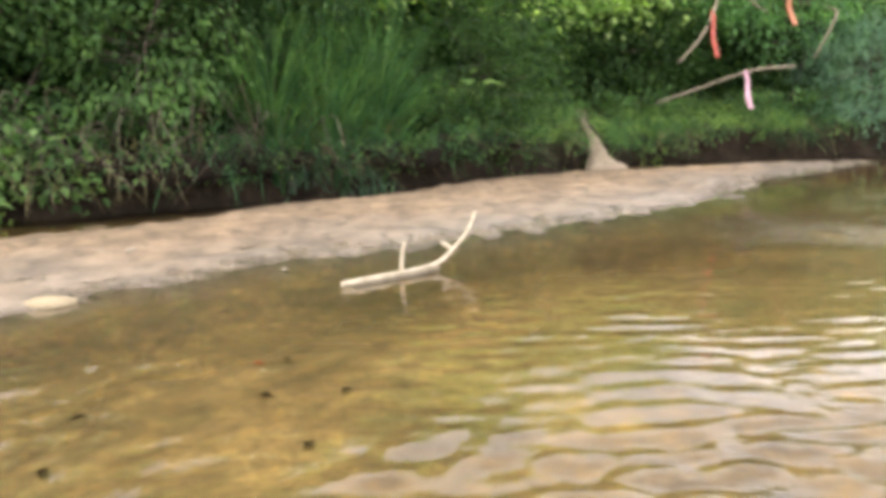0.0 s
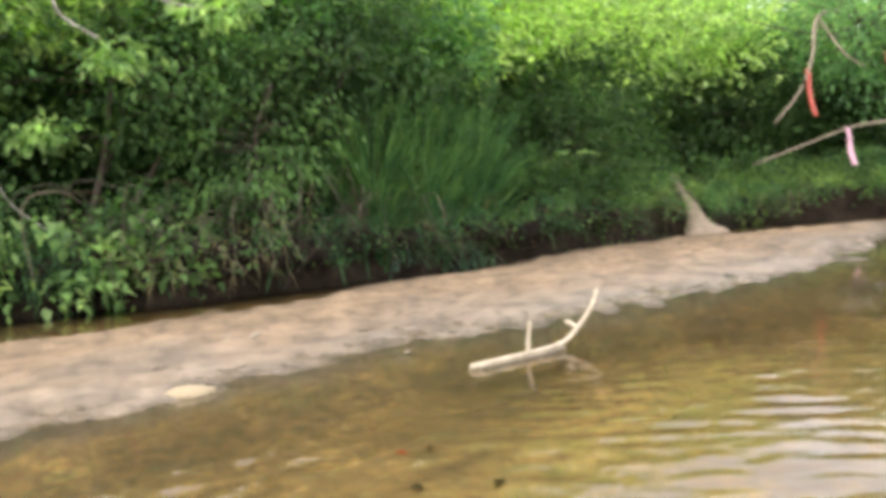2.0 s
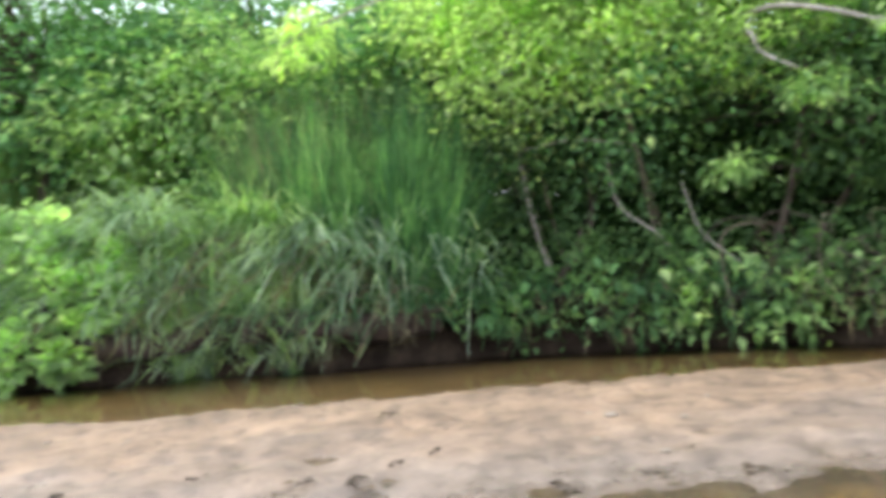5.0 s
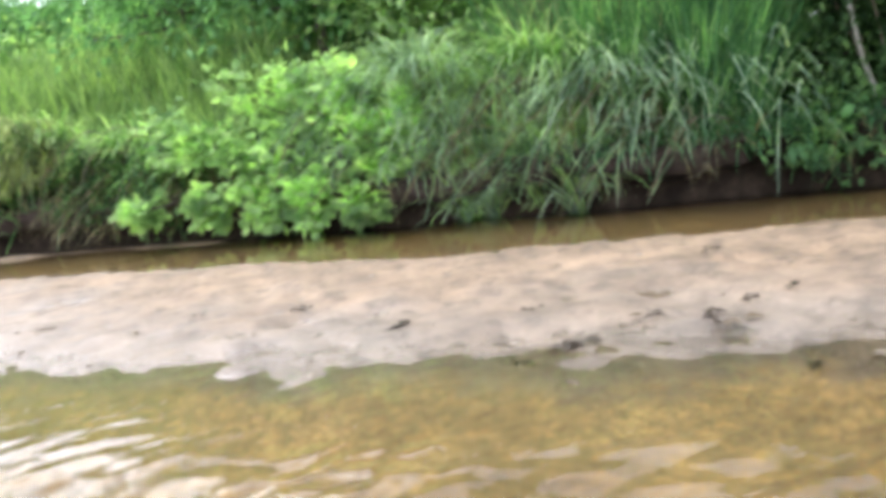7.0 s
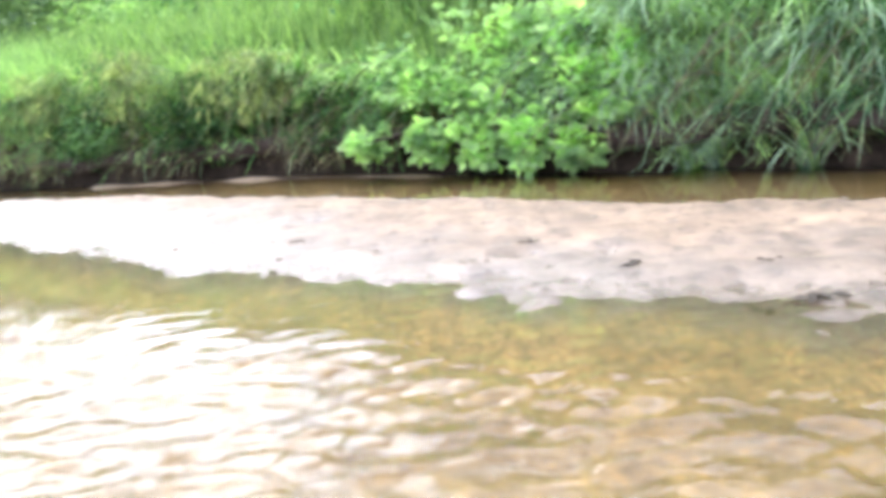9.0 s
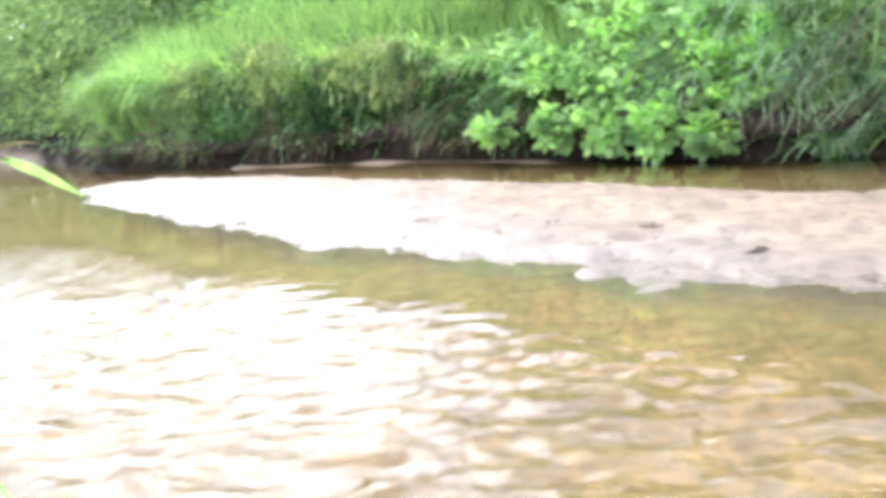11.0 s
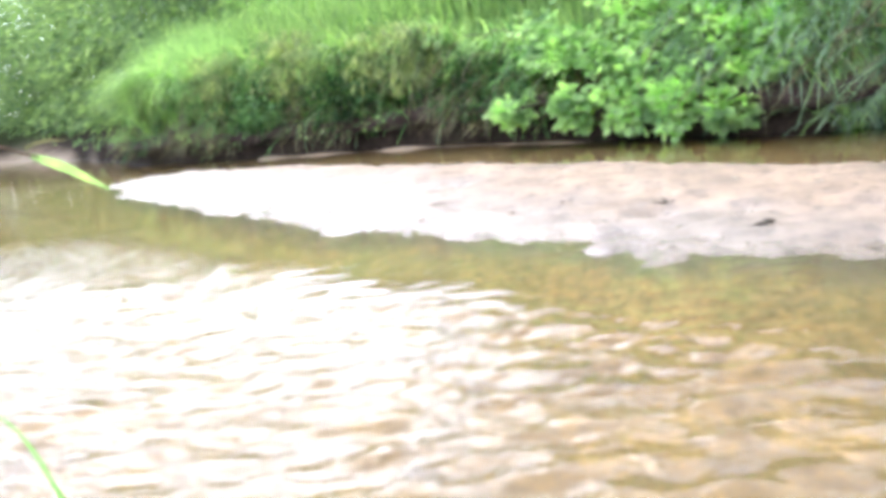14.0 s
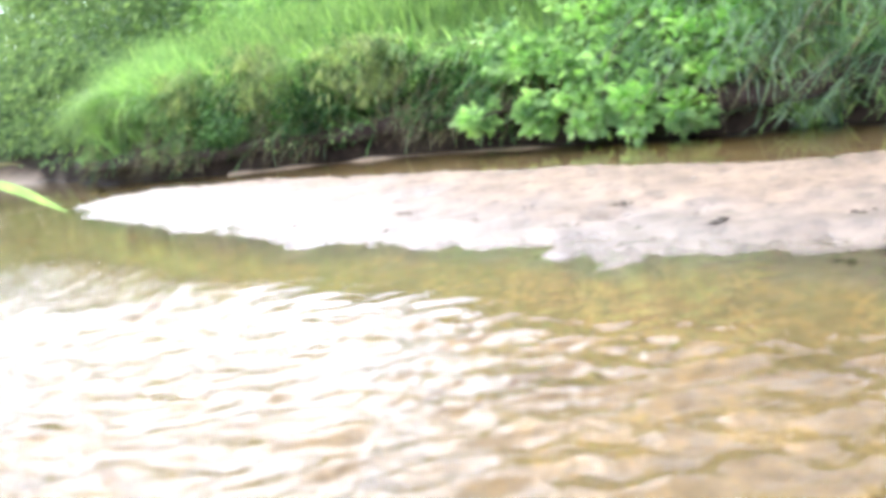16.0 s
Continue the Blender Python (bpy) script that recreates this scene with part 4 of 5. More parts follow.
broad_plant("broadleaf_plant", "bright green broad-leaved plants over the water's edge", -4.4, -6.2, 390, 0.17, LEAF_LIGHT, 61, 0.9)
# darker leaf copy, for the shade below the bank edge
broad_plant("broadleaf_plant", "broad-leaved plants under the bank edge, shade in their leaf colour", -4.0, -8.0, 600, 0.15, LEAF_SHADE, 63, 1.1)
broad_plant("broadleaf_plant", "green broad-leaved plants over the water's edge", -6.2, -8.0, 260, 0.16, LEAF_MID, 62, 0.85)

# ---- bank trees with pale branches ----
big = shrub("bank_tree", "leafy green bank tree with pale crooked branches", "tree", (-5.6, 10.0, 1.0), (-5.2, 9.9, 2.8), (2.0, 1.0, 1.2), 90, 60, 0.11, LEAF_SHADE, 71, 3, 0.05)
for pts, r0, r1 in [
        (((-5.8, 9.8, 3.9), (-4.9, 8.82, 3.63), (-4.41, 8.9, 3.46), (-3.95, 9.1, 3.26), (-3.3, 9.4, 3.2)), 0.035, 0.015),
        (((-5.7, 9.6, 3.7), (-5.14, 8.68, 3.36), (-5.07, 8.72, 3.16), (-4.76, 8.86, 2.93)), 0.03, 0.014),
        (((-6.4, 9.4, 4.5), (-5.77, 8.69, 4.17), (-5.47, 8.85, 4.27), (-5.0, 8.9, 4.4)), 0.04, 0.02)]:
    part("branch", tubes_mesh("branch", [(pts, r0, r1)], BARK_PALE), big, "bare pale crooked branch")
tagged(part("leaves", crown_mesh("leaves", (-4.62, 8.89, 2.72), (0.2, 0.15, 0.22), 14, 9, np.random.default_rng(72), 0.13, LEAF_LIGHT, 0.08, 0.9)[0], big, "light green tuft of leaves"), kind="stuff")
tagged(part("leaves", crown_mesh("leaves", (-5.6, 9.0, 2.0), (0.5, 0.2, 0.16), 22, 9, np.random.default_rng(73), 0.13, LEAF_LIGHT, 0.08, 0.4)[0], big, "light green spray of leaves"), kind="stuff")
tagged(part("leaves", crown_mesh("leaves", (-3.5, 9.1, 3.25), (0.5, 0.3, 0.3), 30, 10, np.random.default_rng(74), 0.13, LEAF_LIGHT, 0.1, 0.7)[0], big, "light green spray of leaves"), kind="stuff")
thin = shrub("thin_tree", "thin pale-stemmed tree beside a dark gap in the bank", "tree", (-7.6, 8.3, 0.9), (-7.2, 8.7, 3.4), (1.2, 0.8, 1.8), 110, 50, 0.09, LEAF_MID, 75, 2, 0.03)
for pts, r0, r1 in [
        (((-7.7, 8.1, 0.9), (-7.81, 7.98, 1.47), (-7.93, 7.9, 2.55), (-7.95, 7.89, 4.0), (-7.9, 8.0, 5.0)), 0.028, 0.014),
        (((-7.93, 7.9, 2.5), (-7.34, 8.25, 2.56), (-6.69, 8.6, 2.42)), 0.02, 0.01),
        (((-6.4, 9.2, 0.8), (-6.5, 8.7, 1.3), (-6.9, 8.5, 1.7), (-6.95, 8.4, 2.3)), 0.016, 0.007),
        (((-5.3, 9.3, 0.5), (-5.6, 8.95, 0.9), (-6.05, 8.9, 1.3), (-6.2, 8.8, 1.9)), 0.017, 0.007)]:
    part("stem", tubes_mesh("stem", [(pts, r0, r1)], BARK_PALE), thin, "thin pale grey stem")

shrub("bank_shrub", "green shrub in the gap behind the thin tree, coloured dark for shade", "bush", (-8.9, 8.2, 1.2), (-8.7, 8.2, 2.2), (1.2, 0.8, 1.6), 140, 50, 0.13, LEAF_SHADE_DEEP, 76, 4)

shrub("thin_brush", "brush of thin stems and small leaves, coloured pale as sunlit", "bush", (-7.9, 8.4, 1.0), (-7.9, 7.8, 4.0), (1.3, 0.7, 1.6), 150, 40, 0.10, LEAF_PALE_SUNLIT, 77, 3, 0.011, bark=BARK_TAN, hollow=0.2)

shrub("thin_brush", "pale wispy brush beside the thin tree", "bush", (-6.7, 9.0, 1.0), (-6.7, 8.2, 4.2), (0.9, 0.4, 1.3), 100, 36, 0.12, LEAF_PALE_SUNLIT, 78, 2, 0.009, bark=BARK_TAN, hollow=0.2)

# ---- tall grass clump and its hanging tuft ----
xy, _ = along(stretch(-8.0, -10.3), 30, rng, 0.38, 1.5)
tussocks("tall_grass_clump", "tall dense green grass clump on the bank edge", xy, rng, 230, 3.0, 0.40, 0.03, 0.14, [GRASS, REED])
xy, _ = along(stretch(-9.4, -11.0), 7, rng, 0.1, 0.7)
tussocks("drooping_grass", "arching green grass tussocks over the cut bank", xy, rng, 220, 1.9, 1.0, 0.032, 0.35, [LEAF_GREY, LEAF_LIGHT])
xy, _ = along(stretch(-8.6, -10.2), 500, rng, 0.3, 1.1)
tagged(new("seed_stems", grass_patch("seed_stems", xy, rng, 2.95, 0.18, 0.012, 0.06, STRAW)), "dry purple-brown grass stems in the tall clump", "grass", kind="stuff")
r = np.random.default_rng(81)
n = 90
root = np.array([-8.5, 7.15, 0.75]) + r.normal(size=(n, 3)) * [0.10, 0.08, 0.08]
tagged(new("hanging_tuft", blade_mesh("hanging_tuft", root, np.array([0.1, -0.35, 0.1]) + r.normal(size=(n, 3)) * 0.18, r.uniform(0.55, 0.8, n), np.full(n, 0.022), np.full(n, 0.9), LEAF_WILLOW)), "pale grass tuft hanging down to the water", "grass")

# ---- sunny trees behind, and a pale sprig ----
for k, (b, c, rad, mat) in enumerate([
        ((-15.2, 6.6, 1.5), (-15.2, 6.6, 3.6), (2.2, 1.4, 2.0), LEAF_MID),
        ((-12.4, 6.3, 1.5), (-12.3, 6.2, 3.4), (1.5, 1.1, 1.5), LEAF_LIGHT),
        ((-10.4, 8.4, 1.5), (-10.4, 8.4, 3.1), (1.5, 1.1, 1.4), LEAF_SUN)]):
    shrub("young_tree", "young sunlit broadleaf tree behind the grass bank", "tree", b, c, rad, 170, 55, 0.13, mat, 90 + k, 1, 0.07, group="young trees on the bank")
r = np.random.default_rng(95)
sprig = thing("leafy_sprig", "pale sunlit leafy branch hanging out of the trees", "branch")
part("stem", tubes_mesh("stem", [(((-9.3, 7.4, 4.9), (-9.7, 6.5, 4.5), (-10.2, 6.0, 4.2), (-10.4, 5.9, 3.75)), 0.02, 0.008)], BARK_PALE), sprig)
part("leaves", crown_mesh("leaves", (-10.0, 6.2, 4.15), (0.55, 0.4, 0.45), 40, 8, r, 0.16, LEAF_PALE_SUNLIT, 0.12, 0.8)[0], sprig)

# ---- broad-leaved bush at the water ----
def spray_bush(name, label, base, sprays, leaf, mat, bark, seed):
    """A bush of separate leafy sprays, each at the end of a bent stem, with gaps between them."""
    q = np.random.default_rng(seed)
    top = thing(name, label, "bush")
    base = np.asarray(base, float)
    for x, y, z, size in sprays:
        c = np.array([x, y, z])
        foot = base + [q.normal() * 0.25, q.normal() * 0.3, -0.1]
        mid = foot * 0.45 + c * 0.55 + [0.1 * q.normal(), 0.1 * q.normal(), 0.18]
        part("stem", tubes_mesh("stem", [((foot, mid, c), 0.018, 0.006)], bark, 5, 4), top)
        ends = c + q.normal(size=(9, 3)) * size * [0.55, 0.55, 0.42]
        tagged(part("twigs", tubes_mesh("twigs", [((mid * 0.3 + c * 0.7, (c + e) / 2 + [0, 0, 0.04], e), 0.006, 0.003) for e in ends], bark, 3, 2), top), kind="stuff")
        k = np.repeat(np.arange(9), 22)
        off = q.normal(size=(len(k), 3)) * size * [0.30, 0.30, 0.20]
        p = ends[k] + off
        way = unit(off) * 0.7 + (ends[k] - c) / size * 0.4 + q.normal(size=p.shape) * 0.3 + [0.15, -0.05, -0.2]
        up = q.normal(size=p.shape) * 0.35 + [0.55, -0.25, 0.9]
        n = leaf * q.uniform(0.55, 1.3, len(p))
        tagged(part("spray", leaf_mesh("spray", p, way, up, n, n * 0.95, mat, True), top), kind="stuff")
    return top


SPRAYS = [(-13.5, 1.28, 1.55, 0.41), (-13.01, 1.78, 1.29, 0.36), (-12.63, 2.09, 0.89, 0.39), (-12.52, 2.51, 1.8, 0.46), (-12.08, 3.05, 1.97, 0.44), (-11.63, 3.46, 1.75, 0.38), (-12.15, 2.74, 1.23, 0.49), (-11.56, 3.32, 1.07, 0.48), (-11.09, 3.86, 1.28, 0.3), (-10.99, 4.03, 1.48, 0.18), (-12.34, 2.29, 0.48, 0.37), (-11.81, 2.85, 0.43, 0.39), (-11.38, 3.3, 0.39, 0.28), (-13.6, 0.85, 0.55, 0.22), (-12.85, 1.72, 0.54, 0.27), (-11.14, 3.68, 0.84, 0.29), (-11.95, 2.82, 0.77, 0.38)]
bush = spray_bush("broadleaf_bush", "bright green bush with broad lobed leaves over the water", (-12.55, 3.3, 0.65), SPRAYS, 0.15, LEAF_BIG, BARK, 101)
part("pale_leaf", crown_mesh("pale_leaf", (-12.0, 2.74, 0.42), (0.16, 0.1, 0.12), 6, 4, np.random.default_rng(102), 0.2, LEAF_PALE_SUNLIT, 0.05, 0.3, lobed=True, aspect=0.95)[0], bush, "pale whitish-green leaf cluster")


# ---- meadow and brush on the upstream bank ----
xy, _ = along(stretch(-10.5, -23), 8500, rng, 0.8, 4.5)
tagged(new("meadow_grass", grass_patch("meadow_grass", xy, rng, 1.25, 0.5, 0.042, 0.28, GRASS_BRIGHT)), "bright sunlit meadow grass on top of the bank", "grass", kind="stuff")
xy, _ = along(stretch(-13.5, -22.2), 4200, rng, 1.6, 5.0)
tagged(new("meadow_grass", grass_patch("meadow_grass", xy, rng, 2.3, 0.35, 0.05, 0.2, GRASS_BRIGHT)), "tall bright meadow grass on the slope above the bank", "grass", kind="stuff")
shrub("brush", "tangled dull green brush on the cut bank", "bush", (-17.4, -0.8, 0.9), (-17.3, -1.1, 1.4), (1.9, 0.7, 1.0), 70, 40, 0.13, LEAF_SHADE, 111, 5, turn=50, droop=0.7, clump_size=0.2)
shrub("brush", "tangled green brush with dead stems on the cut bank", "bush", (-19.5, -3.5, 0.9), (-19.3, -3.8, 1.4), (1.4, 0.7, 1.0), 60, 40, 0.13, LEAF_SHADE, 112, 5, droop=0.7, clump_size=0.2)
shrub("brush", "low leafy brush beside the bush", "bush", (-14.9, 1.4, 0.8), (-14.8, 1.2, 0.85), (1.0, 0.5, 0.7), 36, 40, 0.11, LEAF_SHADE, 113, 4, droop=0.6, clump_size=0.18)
for k, (x, y, z, w) in enumerate([(-16.3, -0.9, 1.75, 0.9), (-18.1, -3.2, 1.95, 0.9), (-19.9, -5.2, 1.85, 0.8)]):
    shrub("brush", "drooping olive brush hanging over the cut bank", "bush", (x - 0.4, y + 0.5, 0.9), (x, y, z), (w, 0.5, 0.6), 40, 42, 0.18, LEAF_OLIVE, 114 + k, 4, 0.018, group="brush on the cut bank", turn=55, droop=1.3, aspect=0.22, clump_size=0.2)
# darkest leaf copy fills the shaded gaps under the brush
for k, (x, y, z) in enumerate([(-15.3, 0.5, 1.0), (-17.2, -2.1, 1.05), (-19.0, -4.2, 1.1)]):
    shrub("brush", "brush under the bank edge, shade in its dark leaf colour", "bush", (x - 0.3, y + 0.4, 0.7), (x, y, z), (0.9, 0.4, 0.55), 40, 40, 0.12, LEAF_SHADE_DEEP, 118 + k, 4, 0.015, group="brush on the cut bank", turn=55, droop=0.8, clump_size=0.18)
xy, _ = along(stretch(-20.4, -23.0), 16, rng, 0.36, 1.6)
tussocks("tall_grass_clump", "tall bright green grass clump on the bank's corner", xy, rng, 360, 2.5, 0.5, 0.032, 0.18, [LEAF_SUN, LEAF_LIGHT])
xy, _ = along(stretch(-13.5, -20.5), 26, rng, 0.25, 1.0)
tussocks("drooping_grass", "arching dull green grass tussocks on the shaded bank", xy, rng, 80, 1.4, 0.9, 0.042, 0.32, [GRASS, GRASS_BRIGHT])

# ---- slanting dead stems and arching sedge over the cut bank ----
def arching_stems(label, x0, x1, n, seed, reach, z0, mats, drift):
    """Long stems that rise from the bank top, bow over its edge and slant down to the water's edge."""
    q = np.random.default_rng(seed)
    top = thing("arching_stems", label, "stems")
    for k in range(n):
        x = q.uniform(x1, x0)
        y = np.interp(-x, -FOOT[:, 0], FOOT[:, 1])
        t = np.array([-0.75, -0.66, 0])
        out = np.array([0.55, -0.83, 0])
        a = np.array([x, y, 0]) - out * q.uniform(0.1, 0.5) + [0, 0, q.uniform(*z0)]
        b = a + out * q.uniform(0.3, 0.6) + t * drift * q.uniform(0.2, 0.6) + [0, 0, q.uniform(0.0, 0.25)]
        c = b + out * q.uniform(0.05, 0.3) + t * drift * q.uniform(0.3, 1.0) + [0, 0, -reach * q.uniform(0.5, 1.1)]
        c[2] = max(c[2], 0.04)
        w = q.uniform(0.007, 0.016)
        part("stem", tubes_mesh("stem", [((a, (a + b) / 2 + [0, 0, 0.1], b, (b + c) / 2 + out * 0.08 + [0, 0, 0.06], c), w, w * 0.4)], mats[k % len(mats)], 4, 3), top)


arching_stems("pale bent grass stems slanting down the dark cut bank", -8.1, -12.2, 72, 401, 1.0, (0.6, 1.5), (LEAF_GREY, STRAW, LEAF_GREY, BARK_TAN), 0.9)
arching_stems("dead brown stems slanting out of the shaded bank", -13.4, -21.0, 80, 402, 1.0, (0.6, 1.6), (STRAW, BARK_TAN, LEAF_GREY, STRAW), 0.7)

# ---- mats of long grass falling over the upstream bank ----
def grass_mat(name, label, x, top, n, length, mat, seed, wide=0.5):
    """One root mound on the bank edge with long blades falling over it like hair."""
    q = np.random.default_rng(seed)
    line = stretch(x + 0.05, x - 0.05)
    (ax, ay), (bx, by) = line[0], line[-1]
    t = np.array([bx - ax, by - ay]) / math.hypot(bx - ax, by - ay)
    inland = np.array([t[1], -t[0]])
    u, v = q.normal(size=n) * wide, q.uniform(-0.1, 0.5, n)
    xy = np.array([x, (ay + by) / 2]) + u[:, None] * t + (v[:, None] + 0.05) * inland
    z = top - 0.35 * (u / (2 * wide)) ** 2 - 0.15 * q.random(n) - 0.3 * np.abs(v - 0.2)
    way = np.column_stack([-inland * q.uniform(0.25, 1.3, (n, 1)) + t * (u / wide * 0.5)[:, None], q.uniform(0.1, 0.9, n)]) + q.normal(size=(n, 3)) * 0.22
    L = length * q.uniform(0.55, 1.25, n)
    ob = thing(name, label, "grass")
    part("hanging_grass", blade_mesh("hanging_grass", np.column_stack([xy, z]), way, L, 0.046 * q.uniform(0.6, 1.3, n), q.uniform(0.35, 0.8, n), mat, 5), ob)
    tagged(ob.children[0], kind="stuff")
    root = [((xy[k, 0], xy[k, 1], z[k] - 0.7), (xy[k, 0], xy[k, 1], z[k])) for k in range(0, n, 9)]
    tagged(part("root_mound", tubes_mesh("root_mound", [((a, (np.array(a) + b) / 2, b), 0.012, 0.006) for a, b in root], STRAW, 4), ob), kind="stuff")


MATS = [(-9.2, 1.7, 0.9, LEAF_GREY), (-10.0, 2.0, 1.1, LEAF_LIGHT), (-11.0, 2.1, 1.0, LEAF_GREY), (-13.8, 1.6, 0.8, GRASS), (-15.0, 1.7, 0.8, LEAF_LIGHT),
        (-16.2, 2.0, 0.9, LEAF_LIGHT), (-17.4, 2.1, 0.9, GRASS_BRIGHT), (-18.6, 2.0, 0.9, LEAF_LIGHT), (-19.6, 2.2, 1.0, GRASS_BRIGHT), (-20.6, 2.0, 1.2, LEAF_LIGHT), (-21.4, 2.2, 1.6, LEAF_SUN), (-22.2, 2.0, 1.5, GRASS_BRIGHT)]
for k, (x, top, length, mat) in enumerate(MATS):
    grass_mat("grass_mat", "mat of long grass falling over the cut bank", x, top, 210, length, mat, 300 + k, 0.3 + 0.08 * (k % 3))

# ---- woods behind ----
def tall_tree(k, x, y, h, w, mat, seed, leaf=0.22, clumps=150, per=42, label="tall leafy tree in the woods behind the bank"):
    z = float(ground_z(x, y)[0])
    shrub("woodland_tree", label, "tree", (x, y, z), (x, y, z + h * 0.58), (w, w, h * 0.42), clumps, per, leaf, mat, seed, 1, 0.05 + h * 0.014, clump_size=0.45, group="woodland trees")


WOODS = [(-15.4, 4.3, 5.2, 2.0), (-17.6, 3.0, 5.0, 2.2), (-14.4, 6.0, 5.2, 2.0), (11, 21.5, 3.9, 2.2), (7.5, 22.5, 4.7, 2.4), (3.5, 22, 5.0, 2.4), (-0.5, 18.5, 4.9, 2.3), (1.8, 19.5, 4.5, 2.2), (-3.4, 14.8, 4.9, 2.3), (-5.6, 12.8, 5.2, 2.4), (-8.2, 11.5, 5.0, 2.2), (-11.2, 10, 5.4, 2.4), (-14, 8.0, 4.9, 2.4), (-17, 6.5, 4.3, 2.2),
         (-20.5, 4.5, 3.9, 2.3), (-24, 2.0, 4.4, 2.4), (-28, -1.5, 4.2, 2.4), (-33, -5, 4.4, 2.6), (-38, -9, 6, 3.0), (-45, -15, 8, 3.6), (-50, -22, 9, 4.5), (-54, -31, 10, 5), (-56, -40, 11, 5), (-58, -52, 12, 6)]
for k, (x, y, h, w) in enumerate(WOODS):
    tall_tree(k, x, y, h, w, LEAF_MID if -36 < x < -10 else LEAF_SUN, 200 + k, 0.17 if x > -25 else 0.3)
for k, (x, y, h, w) in enumerate([(-29, -10.5, 3.0, 1.7), (-34, -14.0, 3.4, 2.2), (-42, -20, 4, 2.6), (-25.5, -8.5, 2.6, 1.5), (-46, -27, 4.5, 2.8)]):
    z = float(ground_z(x, y)[0])
    shrub("bank_shrub", "pale green shrub on the far bank upstream", "bush", (x, y, z), (x, y, z + h * 0.45), (w, w * 0.8, h * 0.6), 110, 40, 0.2, LEAF_FAR, 240 + k, 3)

# ---- driftwood branch standing in the shallows ----
drift = thing("driftwood_branch", "bleached forked dead branch lying in the shallow water", "driftwood")
part("main_stem", tubes_mesh("main_stem", [(((-0.67, 5.38, 0.012), (-0.45, 5.55, 0.022), (-0.27, 5.68, 0.03), (-0.10, 5.86, 0.05), (0.02, 6.02, 0.14), (0.10, 6.13, 0.23), (0.15, 6.232, 0.335)), 0.023, 0.012)], DEADWOOD, 9), drift)
# extra dark tube: shadow and reflection below the stem, drawn as a shape
part("wet_underside", tubes_mesh("wet_underside", [(((-0.60, 5.42, -0.012), (-0.40, 5.575, -0.004), (-0.27, 5.665, 0.0), (-0.10, 5.84, 0.016)), 0.02, 0.016)], WOOD_SHADOW, 7), drift, "dark tube drawing the shadow and reflection under the stem")
part("side_branch", tubes_mesh("side_branch", [(((-0.33, 5.62, 0.02), (-0.325, 5.65, 0.12), (-0.31, 5.68, 0.225)), 0.016, 0.010)], DEADWOOD, 7), drift)
part("stub", tubes_mesh("stub", [(((-0.01, 6.0, 0.11), (-0.06, 6.0, 0.15), (-0.09, 6.0, 0.155)), 0.02, 0.014)], DEADWOOD, 7), drift)

# ---- stones and dark leaves for hollow shade on the bar, sunken leaves on the bed ----
def stone_mesh(seed):
    r = np.random.default_rng(seed)
    bm = bmesh.new()
    bmesh.ops.create_icosphere(bm, subdivisions=2, radius=1)
    for v in bm.verts:
        v.co *= 1 + 0.22 * noise.noise(v.co * 1.3 + Vector((seed * 3.1, 0, 0)))
        v.co.z *= 0.5
    me = bpy.data.meshes.new("stone")
    bm.to_mesh(me)
    bm.free()
    for p in me.polygons:
        p.use_smooth = True
    return me


PALE_STONE = barky("pale_stone", (0.22, 0.185, 0.14), (0.36, 0.31, 0.235), 0.7, 6, (1, 1, 1))
BROWN_STONE = barky("brown_stone", (0.14, 0.11, 0.08), (0.32, 0.26, 0.19), 0.7, 6, (1, 1, 1))
shapes = [stone_mesh(k) for k in range(4)]
for k, me in enumerate(shapes):
    me.materials.append(BROWN_STONE if k == 3 else PALE_STONE)


def stone(x, y, size, k, label, group="stones on the sand bar"):
    ob = new("stone", shapes[k % 4])
    z = max(float(ground_z(x, y)[0]), -0.2)
    ob.matrix_world = pose(x, y, z + size * 0.12, 0, 0, k * 47) @ Matrix.Diagonal((size, size * 0.75, size * 0.8, 1))
    tagged(ob, label, "stone", group)


for k, (x, y, s) in enumerate([(-6.36, 1.70, 0.04), (-4.42, 4.75, 0.05), (-2.42, 6.45, 0.035), (-2.45, 6.6, 0.04), (-3.61, 4.15, 0.035), (-1.16, 6.0, 0.04)]):
    stone(x, y, s, k % 3, "pale rounded stone at the edge of the sand bar")
shapes.append(stone_mesh(9))
shapes[4].materials.append(barky("cream_sandstone", (0.27, 0.21, 0.13), (0.42, 0.345, 0.225), 0.8, 9, (1, 1, 1)))
flat = new("stone", shapes[4])
flat.matrix_world = pose(-2.28, 5.03, 0.004, 0, 0, 20) @ Matrix.Diagonal((0.15, 0.11, 0.105, 1))
tagged(flat, "pale flat sandy stone rising from the shallow water beside the bar", "stone", "stones on the sand bar")
r = np.random.default_rng(121)
bx, by = r.uniform(-11, 4, 900), r.uniform(-4, 13, 900)
hz, hd, _, _ = heights(bx, by)
for k in np.flatnonzero((hd > 0.05))[:90]:
    stone(bx[k], by[k], r.uniform(0.012, 0.03), int(k), "small pebble lying in the coarse sand", "pebbles on the sand bar")

HOLLOW_SHADE_LEAF = leafy("hollow_shade_dark_leaf", (0.06, 0.048, 0.036), (0.10, 0.08, 0.06), (0.16, 0.13, 0.10), 0.1, 0.6)
SUNKEN = leafy("sunken_brown_leaf", (0.055, 0.038, 0.02), (0.08, 0.056, 0.03), (0.11, 0.08, 0.042), 0.1, 0.6)
RED_LEAF = leafy("fallen_red_leaf", (0.30, 0.05, 0.03), (0.36, 0.07, 0.04), (0.4, 0.08, 0.05), 0.2, 0.5)


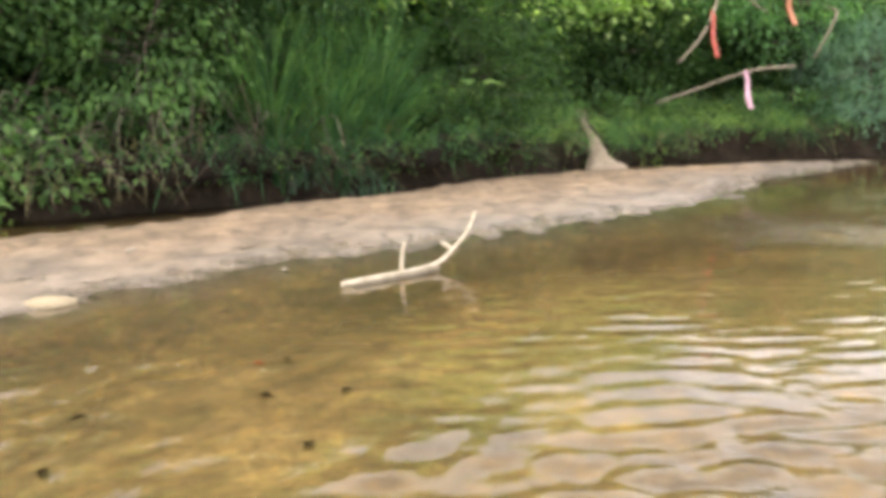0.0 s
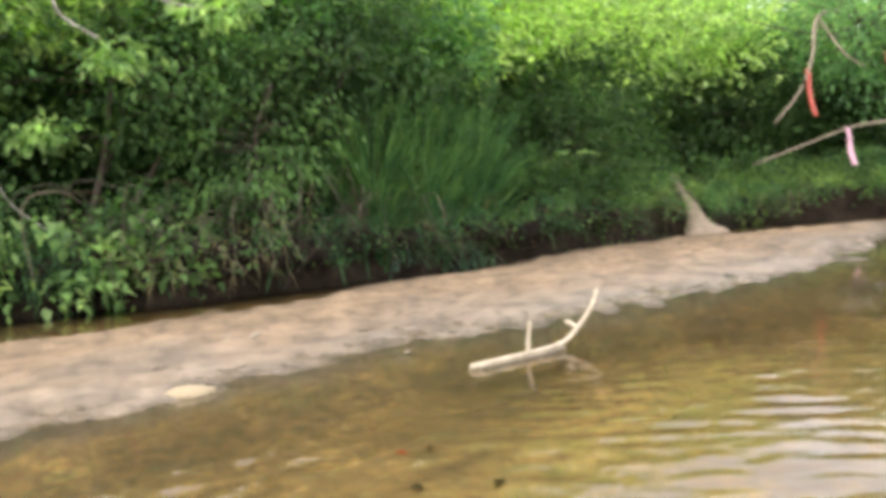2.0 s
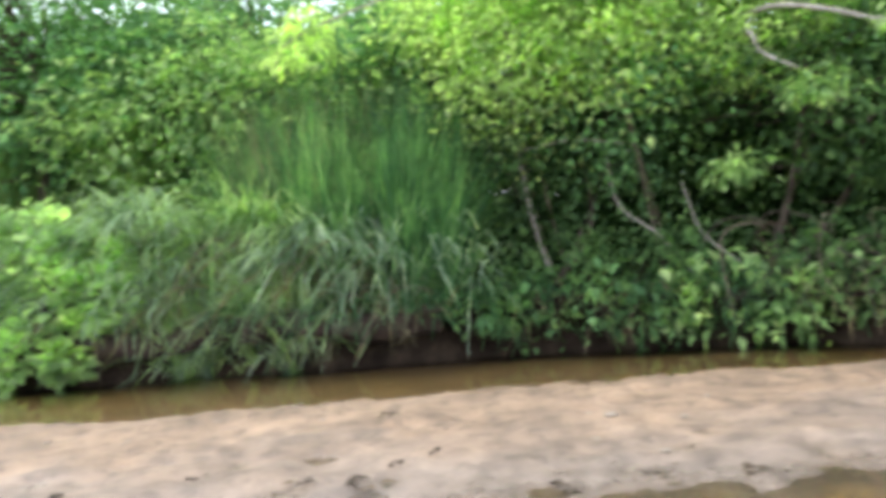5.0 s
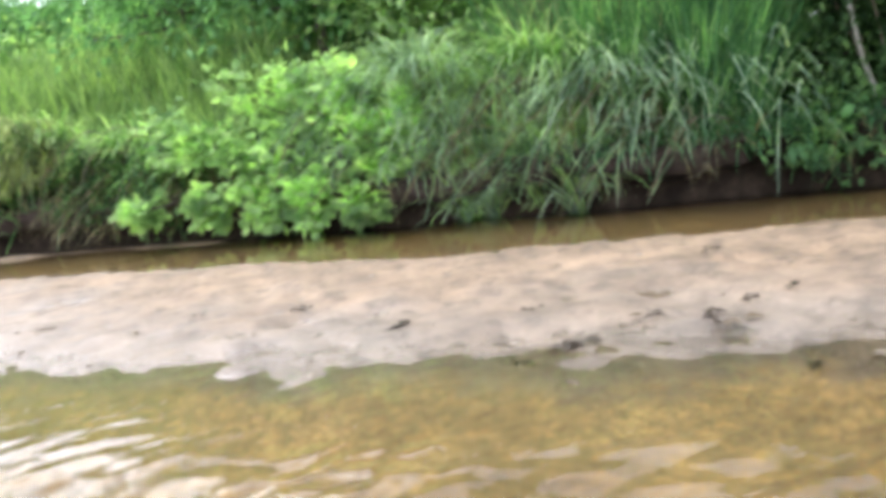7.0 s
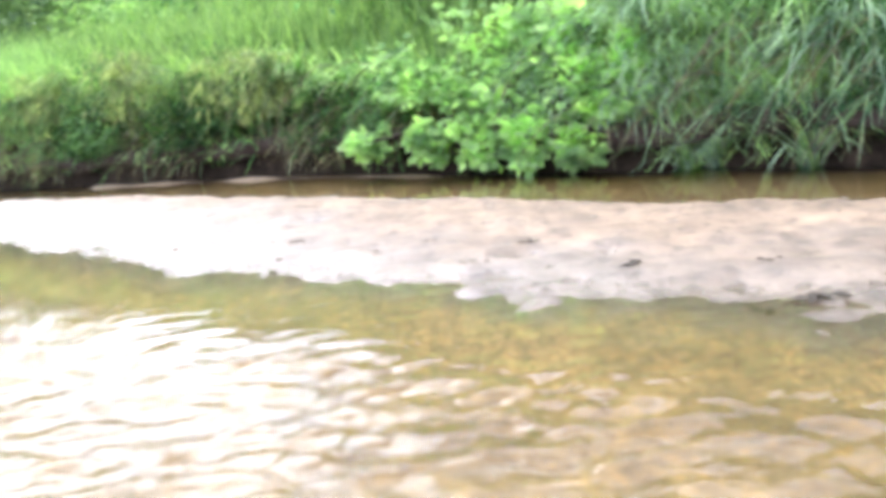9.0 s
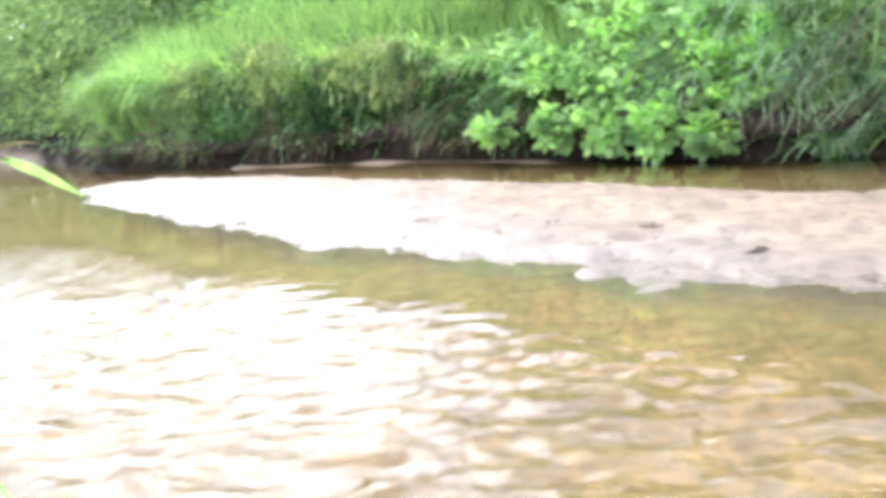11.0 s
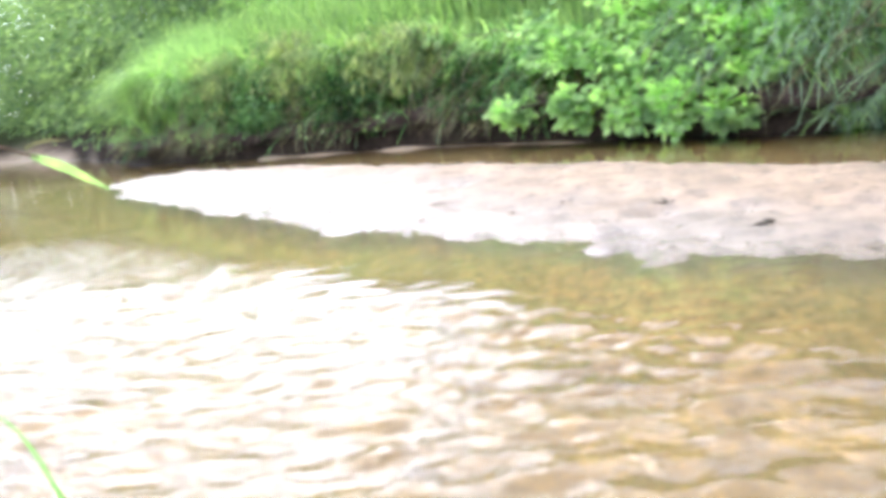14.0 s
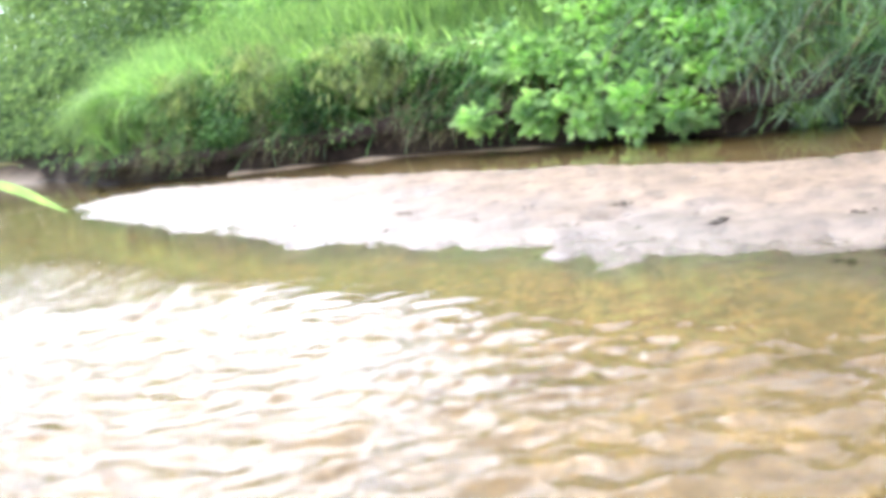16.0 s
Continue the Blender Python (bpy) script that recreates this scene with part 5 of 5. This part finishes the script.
def ground_leaf(x, y, size, seed, label, mat=HOLLOW_SHADE_LEAF, group="drifted leaves", lift=0.008, n=4):
    """Flat leaves on the ground: a dark heap for a shaded hollow, one for a fallen leaf."""
    q = np.random.default_rng(seed)
    ob = thing("leaf_heap" if n > 1 else "fallen_leaf", label, "leaf", group=group)
    z = float(ground_z(x, y)[0]) + lift
    for _ in range(n):
        p = np.array([[x, y, z]]) + q.normal(size=(1, 3)) * [size * 0.35, size * 0.35, 0.004]
        a = q.uniform(0, 6.28)
        part("leaf", leaf_mesh("leaf", p, np.array([[math.cos(a), math.sin(a), 0.06]]), np.array([[0.1, 0.0, 1.0]]), np.array([size]), np.array([size * 0.5]), mat), ob)


# added dark heaps: they draw the shade in the sand's hollows
for k, (x, y) in enumerate([(-7.48, 0.70), (-6.95, 1.30), (-6.49, 2.47), (-5.64, 2.34), (-4.93, 2.65), (-4.57, 2.77), (-4.94, 1.85), (-4.89, 2.12), (-5.99, 4.04), (-4.77, 3.15), (-8.13, -0.37), (-5.32, 3.12), (-4.77, 3.46), (-4.62, 2.81), (-4.92, 2.15), (-3.94, 2.71), (-5.88, 1.64), (-3.71, 3.47), (-3.52, 3.91), (-3.15, 4.16)]):
    ground_leaf(x, y, 0.07 + 0.025 * (k % 3), 130 + k, "dark leaf shapes put in for the shade of a sand hollow")
for k, (x, y) in enumerate([(-1.39, 3.63), (-0.84, 4.27), (-1.36, 3.16), (-0.12, 4.98), (1.48, 4.10), (-0.86, 3.84), (-0.47, 3.23), (-0.49, 3.86)]):
    ground_leaf(x, y, 0.085, 160 + k, "dark sunken leaf on the stream bed", SUNKEN, group="sunken leaves", n=1)
ground_leaf(-0.94, 4.26, 0.07, 170, "small fallen red leaf on the stream bed", RED_LEAF, "sunken leaves", n=1)

# ---- near bank grass and the stem that leans into view ----
xy = np.column_stack([rng.uniform(-7, 3, 1500), rng.uniform(-6, 0.5, 1500)])
hz, _, _, sd = heights(xy[:, 0], xy[:, 1])
far = np.min([np.hypot(xy[:, 0] - e[0], xy[:, 1] - e[1]) for _, e, _, _ in PATH], 0)
xy = xy[(sd > 0.5) & (far > 1.1)]
tagged(new("near_grass", grass_patch("near_grass", xy, rng, 0.4, 0.5, 0.012, 0.3, GRASS)), "green grass on the near bank", "grass", kind="stuff")

stem = thing("leaning_reed", "brown reed stem with one drooping bright green leaf", "reed")
part("stalk", tubes_mesh("stalk", [(((-4.7, -4.1, 0.2), (-5.1, -3.4, 0.85), (-5.6, -2.75, 1.06), (-5.83, -2.46, 0.955)), 0.014, 0.008)], ROOT, 7), stem)
lv = smooth_line([(-5.80, -2.49, 0.965), (-5.88, -2.34, 0.87), (-5.95, -2.15, 0.715)], 6)
lw = 0.028 * np.sin(np.linspace(0.35, math.pi - 0.12, len(lv))) + 0.004
ls = np.array([0.25, 0.30, 0.92])
part("leaf", mesh_of("leaf", np.concatenate([lv - ls * lw[:, None], lv + np.array([-0.02, 0.0, 0.0]), lv + ls * lw[:, None]]), grid_faces(len(lv), 3), [LEAF_SUN]), stem, "bright yellow-green drooping leaf")
part("side_stalk", tubes_mesh("side_stalk", [(((-5.3, -3.1, 0.93), (-5.55, -2.8, 0.86), (-5.8, -2.45, 0.93)), 0.008, 0.004)], STRAW, 5), stem)
part("side_stalk", tubes_mesh("side_stalk", [(((-4.9, -3.8, 0.4), (-5.4, -2.9, 0.72), (-5.85, -2.3, 0.58)), 0.006, 0.003)], STRAW, 5), stem)
dl = smooth_line([(-6.21, -2.66, 0.93), (-6.24, -2.74, 1.0), (-6.23, -2.6, 1.035), (-6.23, -2.47, 1.02)], 6)
dw = 0.012 * np.sin(np.linspace(0.3, math.pi - 0.1, len(dl)))[:, None] * np.array([0.3, 0.1, 0.95]) + np.array([0.002, 0, 0])
part("dry_leaf", mesh_of("dry_leaf", np.concatenate([dl - dw, dl + np.array([-0.006, 0, 0]), dl + dw]), grid_faces(len(dl), 3), [STRAW]), stem, "curled dry straw-coloured leaf")
near = thing("arching_grass", "long green grass blade arching up from the near bank", "grass")
nb = smooth_line([(-2.12, -0.45, -0.02), (-2.30, -0.66, 0.34), (-2.405, -0.785, 0.566), (-2.43, -0.87, 0.68), (-2.52, -1.1, 0.74)], 6)
nw = np.linspace(0.006, 0.001, len(nb))[:, None] * np.array([0.5, -0.8, 0.2])
part("blade", mesh_of("blade", np.concatenate([nb - nw, nb + np.array([0, 0, -0.002]), nb + nw]), grid_faces(len(nb), 3), [GRASS]), near)
